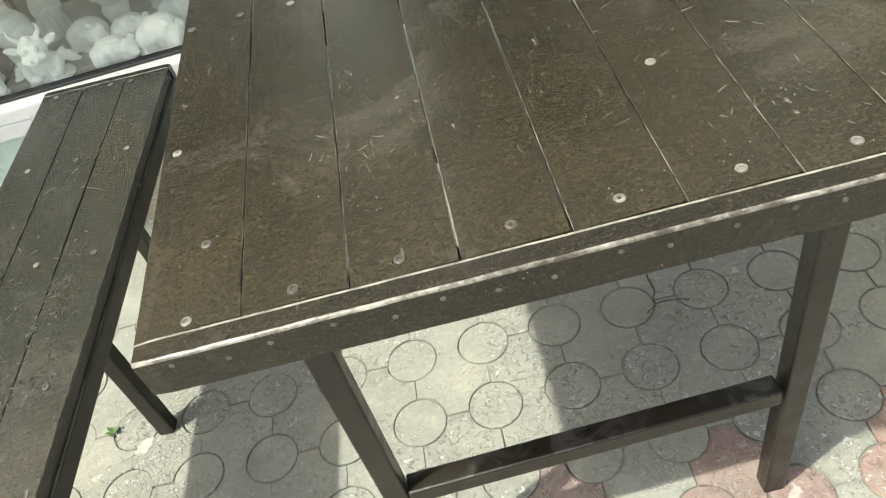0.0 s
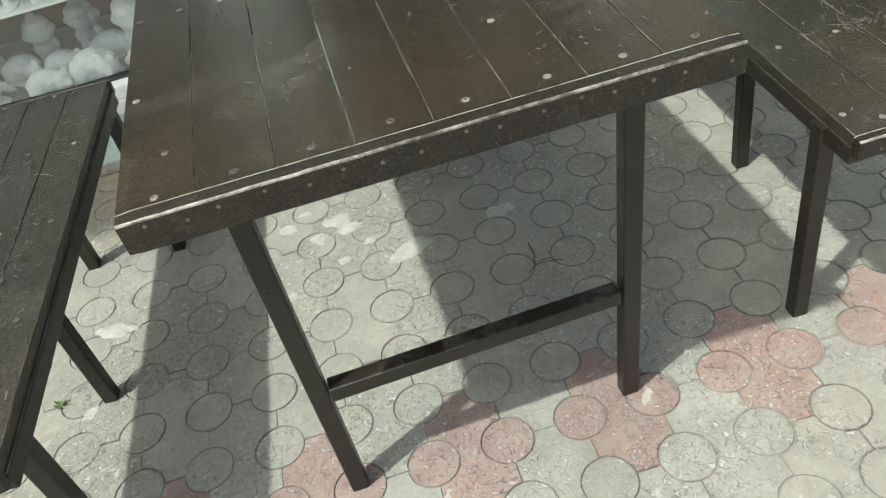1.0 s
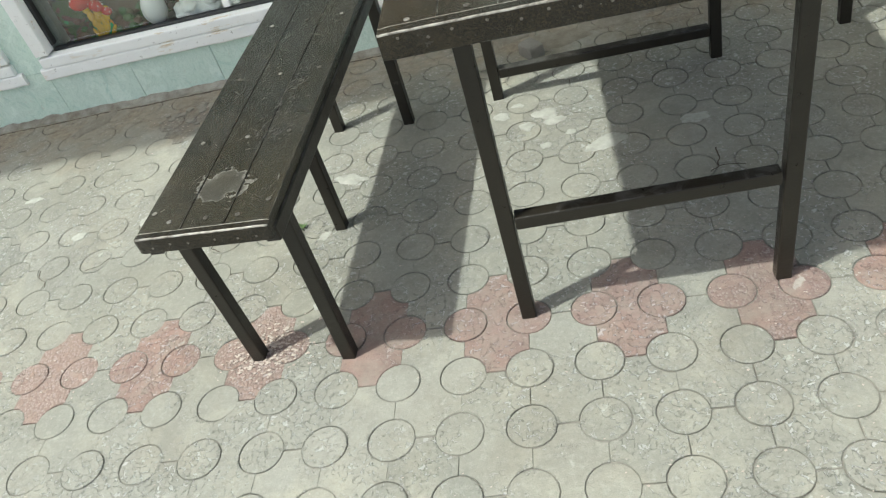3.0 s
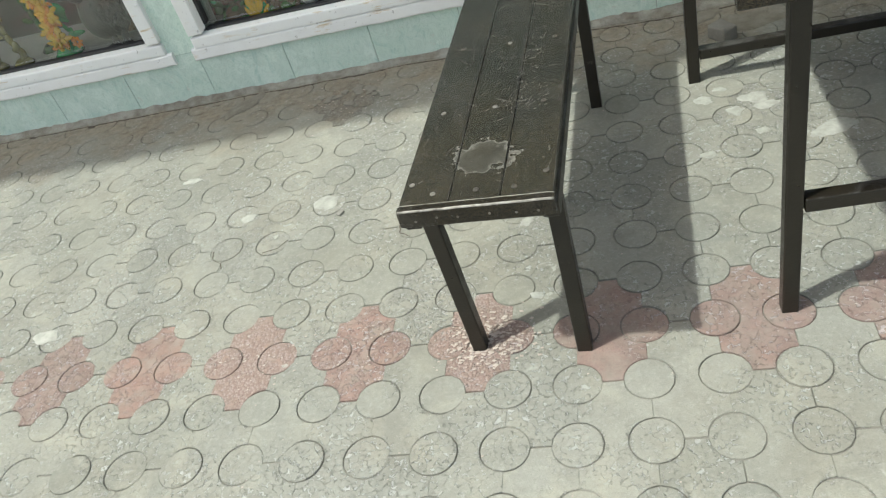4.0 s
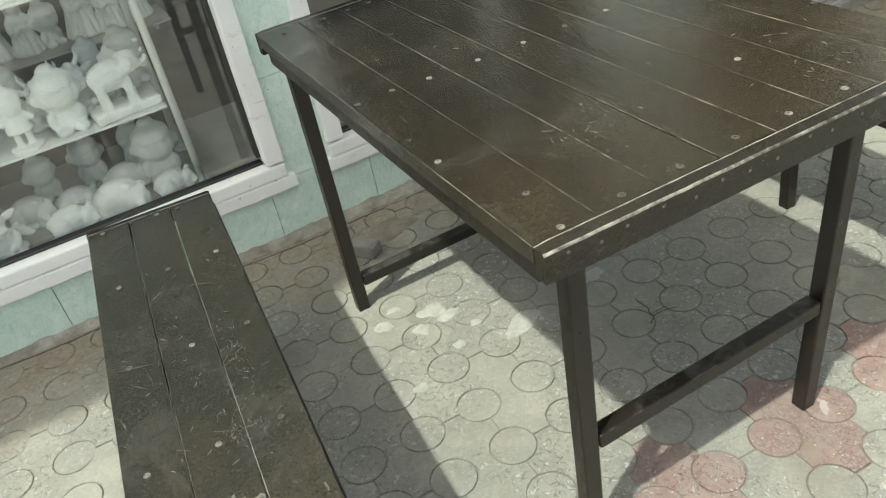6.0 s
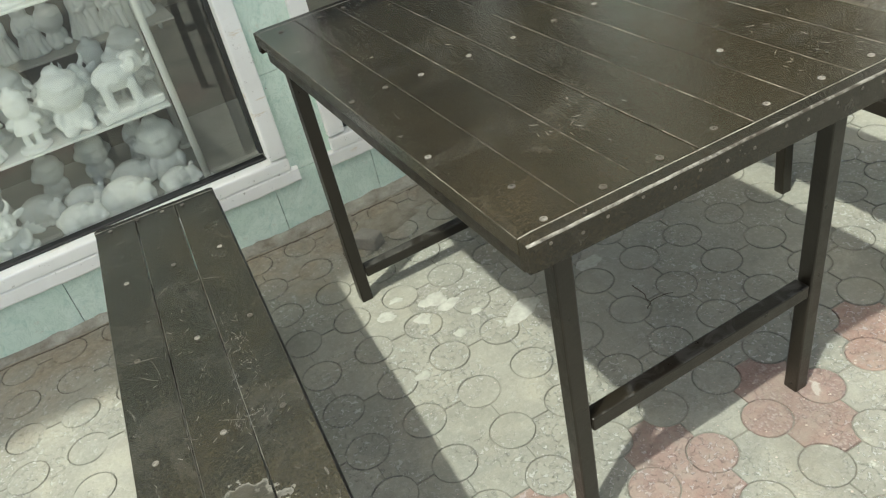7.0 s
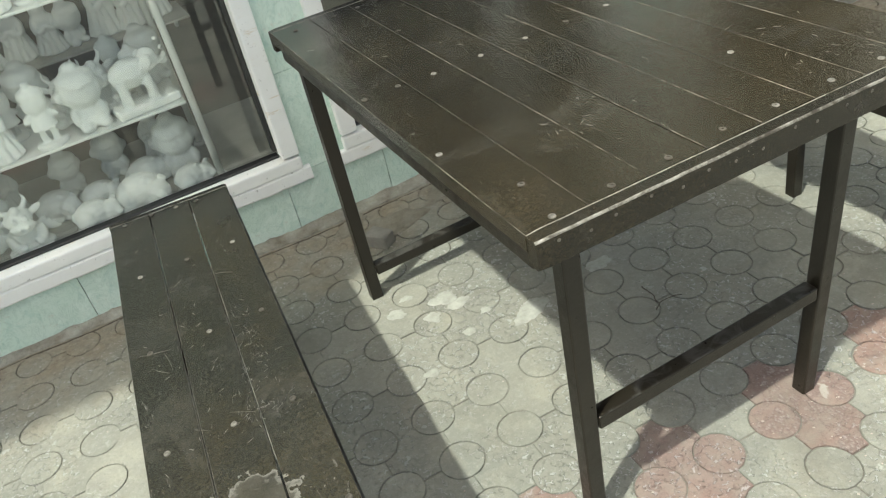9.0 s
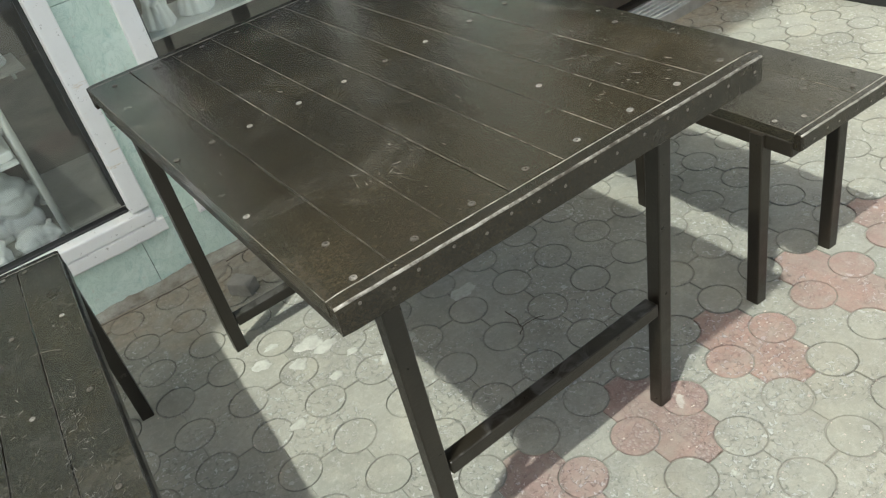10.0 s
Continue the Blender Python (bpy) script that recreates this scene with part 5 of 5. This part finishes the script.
def build_pavement():
    pv = new("pavement")
    tagged(pv, "worn grey clover-shaped concrete pavers with one row of pink ones", kind="structure")
    bed = bmesh.new()
    nx, ny = 150, 96
    x0, x1, y0, y1 = -4.2, 3.3, -2.6, 2.2
    grid = [[bed.verts.new((x0 + (x1 - x0) * i / nx, y0 + (y1 - y0) * j / ny, min(-0.0013, -0.0036 + 0.0034 * noise.noise((i * 0.37, j * 0.37, 0)) + 0.0014 * noise.noise((i * 0.9, j * 0.9, 5))))) for i in range(nx + 1)] for j in range(ny + 1)]
    for j in range(ny):
        for i in range(nx):
            bed.faces.new((grid[j][i], grid[j][i + 1], grid[j + 1][i + 1], grid[j + 1][i]))
    part("sand_bed", bed, BED, pv)
    me = mesh_of(paver_bm(), PAVER)
    rng = random.Random(11)
    for j in range(-18, 15):
        for i in range(-30, 24):
            if (i + j) % 2:
                continue
            p = ORIGIN + AX * (i + 0.5) + AY * j + BOW * (i + 0.5) ** 2
            if not (x0 + 0.1 < p.x < x1 - 0.1 and y0 + 0.1 < p.y < (WALL_Y + 0.09 if p.x < 1.85 else 2.0)):
                continue
            m = Matrix.Translation((p.x, p.y, rng.uniform(-0.0005, 0.0005))) @ Euler((rng.gauss(0, 0.0025), rng.gauss(0, 0.0025), math.atan2(AX.y, AX.x) + rng.gauss(0, 0.006))).to_matrix().to_4x4()
            o = new("paver", me)
            o.parent, o.matrix_basis = pv, m
            kind = None
            if j == 0:
                kind = {-4: PINK_BROKEN, -6: PINK_WORN, -8: PINK_BROKEN, -10: PINK_WORN, 6: PINK_WORN}.get(i, PINK)
            elif (p - Vector((-1.09, 1.25))).length < 0.08 or (p - Vector((0.62, 0.42))).length < 0.08:
                kind = CRUMBLED
            if kind:
                o.material_slots[0].link = "OBJECT"
                o.material_slots[0].material = kind
    return pv


build_pavement()
# ground out of view, made pale so that it bounces sun onto the facade
BOUNCE_GROUND = make_plain("pale_ground", (0.52, 0.5, 0.43), (0.44, 0.43, 0.37), 2, 0.95)
ground = link_bm("ground", box((0, 0, -0.06), (600, 600, 0.06)), BOUNCE_GROUND)
tagged(ground, "pale ground beyond the paving, its tone lifted to bounce light", kind="structure")


# ---- loose bits on the paving ----
def lump_bm(r, h, n, seed, flat=0.6):
    """A low uneven patch with a ragged outline."""
    bm = bmesh.new()
    rings = [1.0, 0.93, 0.7, 0.35]
    rows = []
    for i, k in enumerate(rings):
        row = []
        for q in range(n):
            a = 2 * math.pi * q / n
            w = 1 + 0.45 * noise.noise((math.cos(a) * 1.4 + seed, math.sin(a) * 1.4, seed)) + 0.22 * noise.noise((math.cos(a) * 4 + seed, math.sin(a) * 4, 3))
            x, y = math.cos(a) * r * k * w, math.sin(a) * r * k * w * flat
            row.append(bm.verts.new((x, y, 0.0 if i == 0 else h * (0.7 + 0.3 * i / 3) * (0.75 + 0.5 * noise.noise((x * 40, y * 40, seed))))))
        rows.append(row)
    for a, b in zip(rows, rows[1:]):
        for q in range(n):
            f = bm.faces.new((a[q], a[(q + 1) % n], b[(q + 1) % n], b[q]))
            f.smooth = True
    bm.faces.new(rows[-1])
    return bm


SPLASH = make_plain("dried_plaster_splash", (0.475, 0.475, 0.4275), (0.285, 0.285, 0.2489), 34, 0.9, 0.5, 0.003)
STONE = make_plain("grey_stone_chunk", (0.2, 0.19, 0.17), (0.28, 0.27, 0.24), 30, 0.9, 0.6, 0.006)
for k, (x, y, r, f) in enumerate(((0.29, 0.664, 0.06, 0.45), (0.013, 0.876, 0.025, 0.8), (0.139, 0.85, 0.035, 0.7), (0.083, 0.803, 0.022, 0.9), (0.13, 0.696, 0.018, 0.8), (0.165, 0.81, 0.03, 0.6), (-0.011, 0.627, 0.02, 0.7),
                                  (-1.04, 0.677, 0.042, 0.75), (-1.275, 0.66, 0.022, 0.9), (-0.44, 0.206, 0.015, 0.8), (-1.75, 0.27, 0.04, 0.6), (-0.43, 0.704, 0.05, 0.5), (-0.465, 0.467, 0.02, 0.7), (0.521, 0.703, 0.04, 0.6),
                                  (0.2, 0.74, 0.016, 0.7), (0.06, 0.92, 0.02, 0.6), (-0.746, 0.588, 0.015, 0.8), (-1.54, 0.906, 0.03, 0.5))):
    o = link_bm("plaster_splash", lump_bm(r, 0.0016, 26, k * 1.7 + 1, f), SPLASH, None, pose(x, y, 0.0006, 0, 0, 20 - 13 * (k % 4)))
    tagged(o, "thin dried plaster splash on the paving", "splash", "plaster splashes", "stuff")
PATCH = make_plain("broken_cement", (0.3, 0.28, 0.23), (0.2, 0.18, 0.14), 22, 0.95, 0.9, 0.01)
for k, (x, y, r, f) in enumerate(((0.2, 1.28, 0.1, 0.55), (0.42, 1.33, 0.12, 0.35), (0.09, 1.36, 0.07, 0.5), (-1.5, 1.33, 0.09, 0.4), (0.7, 1.3, 0.1, 0.4))):
    o = link_bm("cement_patch", lump_bm(r, 0.006, 40, 30 + k * 2.3, f), PATCH, None, pose(x, y, 0.0, 0, 0, 15 * k))
    tagged(o, "broken smear of cement by the foot of the wall", "cement patch", "cement patches", "stuff")


def stone_bm(s, seed):
    bm = box((0, 0, s[2] / 2), s, min(s) * 0.18, 2)
    for v in bm.verts:
        v.co += Vector((noise.noise(v.co * 60 + Vector((seed, 0, 0))), noise.noise(v.co * 60 + Vector((0, seed, 0))), noise.noise(v.co * 60 + Vector((0, 0, seed))))) * min(s) * 0.12
    return bm


# broken shards of the cracked paver by the wall
qrng = random.Random(77)
bm = bmesh.new()
for k in range(34):
    a, r = qrng.uniform(0, 6.28), 0.1 * math.sqrt(qrng.random())
    c, q = Vector((-1.09 + math.cos(a) * r * 1.1, 1.255 + math.sin(a) * r * 0.8)), qrng.uniform(0.006, 0.02)
    n, t0, tilt = qrng.randint(4, 6), qrng.uniform(0, 6), qrng.uniform(-0.15, 0.15)
    ring = [(c.x + math.cos(t0 + 6.283 * e / n) * q * qrng.uniform(0.7, 1.2), c.y + math.sin(t0 + 6.283 * e / n) * q * qrng.uniform(0.6, 1.0)) for e in range(n)]
    top = [bm.verts.new((x, y, 0.0035 + (x - c.x) * tilt)) for x, y in ring]
    low = [bm.verts.new((x, y, -0.004)) for x, y in ring]
    bm.faces.new(top)
    for e in range(n):
        bm.faces.new((low[e], low[(e + 1) % n], top[(e + 1) % n], top[e]))
o = link_bm("paver_shards", bm, make_plain("paver_shard", (0.2, 0.185, 0.15), (0.3, 0.285, 0.24), 40, 0.92, 0.6, 0.003))
tagged(o, "broken shards of a cracked grey paver by the wall", "shards", kind="stuff")

o = link_bm("stone_chunk", stone_bm((0.055, 0.075, 0.045), 3), STONE, None, pose(0.115, 1.2, 0.0, 0, 0, 35))
tagged(o, "broken grey concrete chunk on the paving", "stone")
o = link_bm("stone_chunk", stone_bm((0.02, 0.015, 0.006), 8), STONE, None, pose(-0.985, 0.615, 0.0, 0, 0, 60))
tagged(o, "small dark pebble on the paving", "stone")

# joints that have opened into dark cracks
CRACKS = (((0.544, 0.559), (0.541, 0.513), (0.533, 0.484), (0.513, 0.467)),
          ((0.533, 0.484), (0.565, 0.485), (0.595, 0.475)),
          ((-1.342, 0.525), (-1.333, 0.494), (-1.304, 0.473), (-1.297, 0.448)),
          ((-1.123, 0.532), (-1.141, 0.504), (-1.186, 0.491)),
          ((-0.801, 0.526), (-0.798, 0.495), (-0.766, 0.476)))


def crack_bm(pts, seed):
    """A ragged dark crack along pts, wider in the middle, just above the stone."""
    bm = bmesh.new()
    rows, n = [], 8
    for a, b in zip(pts, pts[1:]):
        for k in range(n + (b == pts[-1])):
            u = k / n
            p = Vector(a).lerp(Vector(b), u)
            d = (Vector(b) - Vector(a)).normalized()
            w = 0.0012 + 0.0016 * abs(noise.noise((p.x * 60, p.y * 60, seed)))
            q = Vector((-d.y, d.x)) * w
            p += Vector((-d.y, d.x)) * 0.004 * noise.noise((p.x * 45, p.y * 45, seed + 5))
            rows.append([bm.verts.new((p.x + q.x * e, p.y + q.y * e, 0.0014 if e == 0 else 0.0007)) for e in (-1, 0, 1)])
    for a, b in zip(rows, rows[1:]):
        for j in range(2):
            bm.faces.new((a[j], b[j], b[j + 1], a[j + 1]))
    return bm


for k, pts in enumerate(CRACKS):
    o = link_bm("paving_crack", crack_bm(pts, k * 3.1), EARTH)
    tagged(o, "open crack filled with dark earth between pavers", "crack", "paving cracks", "stuff")

# crumbs of broken paver
crng = random.Random(31)
verts, faces = [], []
for cx, cy, spread, n in ((-0.55, 0.085, 0.045, 300), (-1.1, 0.1, 0.07, 60), (-0.83, 0.09, 0.06, 40), (0.83, 0.05, 0.08, 70), (0.0, 0.2, 1.4, 420), (-1.09, 1.25, 0.08, 70), (0.6, -0.2, 0.35, 260), (0.55, 0.45, 0.2, 120)):
    for _ in range(n):
        x, y, r = crng.gauss(cx, spread), crng.gauss(cy, spread * 0.8), crng.uniform(0.0012, 0.0042) * (1.5 if n == 300 else 1.0 if spread < 0.2 else 0.75)
        if y > 1.38:
            continue
        b = len(verts)
        ang = crng.uniform(0, 3)
        for dx, dy, dz in ((1, 0.2, 0.1), (-0.3, 0.9, 0.2), (-0.9, -0.5, 0.1), (0.3, -0.9, 0.15), (0.1, 0.1, 1.0), (-0.2, 0.0, -0.8)):
            dx, dy = dx * math.cos(ang) - dy * math.sin(ang), dx * math.sin(ang) + dy * math.cos(ang)
            verts.append((x + dx * r * crng.uniform(0.7, 1.4), y + dy * r * crng.uniform(0.5, 1.0), 0.0008 + r * 0.15 + dz * r * 0.35))
        for f in ((0, 1, 4), (1, 2, 4), (2, 3, 4), (3, 0, 4), (1, 0, 5), (2, 1, 5), (3, 2, 5), (0, 3, 5)):
            faces.append(tuple(b + q for q in f))
me = bpy.data.meshes.new("crumbs")
me.from_pydata(verts, [], faces)
me.materials.append(make_plain("paver_crumb", (0.52, 0.46, 0.4), (0.4, 0.33, 0.28), 60, 0.9))
o = new("paver_crumbs", me)
tagged(o, "loose crumbs of broken paver on the paving", "crumbs", kind="stuff")

# a tiny weed in a joint
WEED = make_plain("weed_leaf", (0.09, 0.16, 0.04), (0.06, 0.11, 0.03), 40, 0.6)
bm = bmesh.new()
for k in range(9):
    a, l = k * 2.4, 0.012 + 0.003 * (k % 3)
    d, side = Vector((math.cos(a), math.sin(a), 0.6 + 0.2 * (k % 2))), Vector((-math.sin(a), math.cos(a), 0)) * 0.0035
    p = [bm.verts.new(q) for q in (Vector((0, 0, 0)), d * l * 0.55 + side, d * l, d * l * 0.55 - side)]
    bm.faces.new(p)
o = link_bm("weed", bm, WEED, None, pose(-0.537, 0.518, 0.0))
tagged(o, "tiny green weed growing in a paving joint", "weed")

# door threshold and the white kiosk at the far end
th = link_bm("door_threshold", box((2.11, 1.43, 0.02), (1.2, 0.16, 0.05), 0.004), ALU)
tagged(th, "ribbed aluminium door threshold in the shop front", kind="structure")
for k in range(5):
    part("rib", box((2.11, 1.37 + 0.028 * k, 0.048), (1.18, 0.008, 0.008), 0.0015, 1), ALU, th)
dr = link_bm("door_1", box((2.11, 1.56, 1.2), (1.2, 0.04, 2.28), 0.004), DARK_WOOD)
tagged(dr, "dark brown closed shop door in a white frame", "door", kind="structure")
for x in (1.525, 2.695):
    part("door_frame", box((x, WALL_Y + 0.02, 1.2), (0.05, 0.09, 2.28), 0.004), WHITE, dr)
ks = thing("kiosk", pose(2.46, 0.4, 0), "white panelled kiosk on a dark plinth beside the paving", "kiosk")
part("plinth", box((0.42, 0, 0.05), (0.8, 1.9, 0.1), 0.004), GASKET, ks)
part("body", box((0.42, 0, 1.0), (0.84, 1.94, 1.8), 0.01), WHITE, ks)
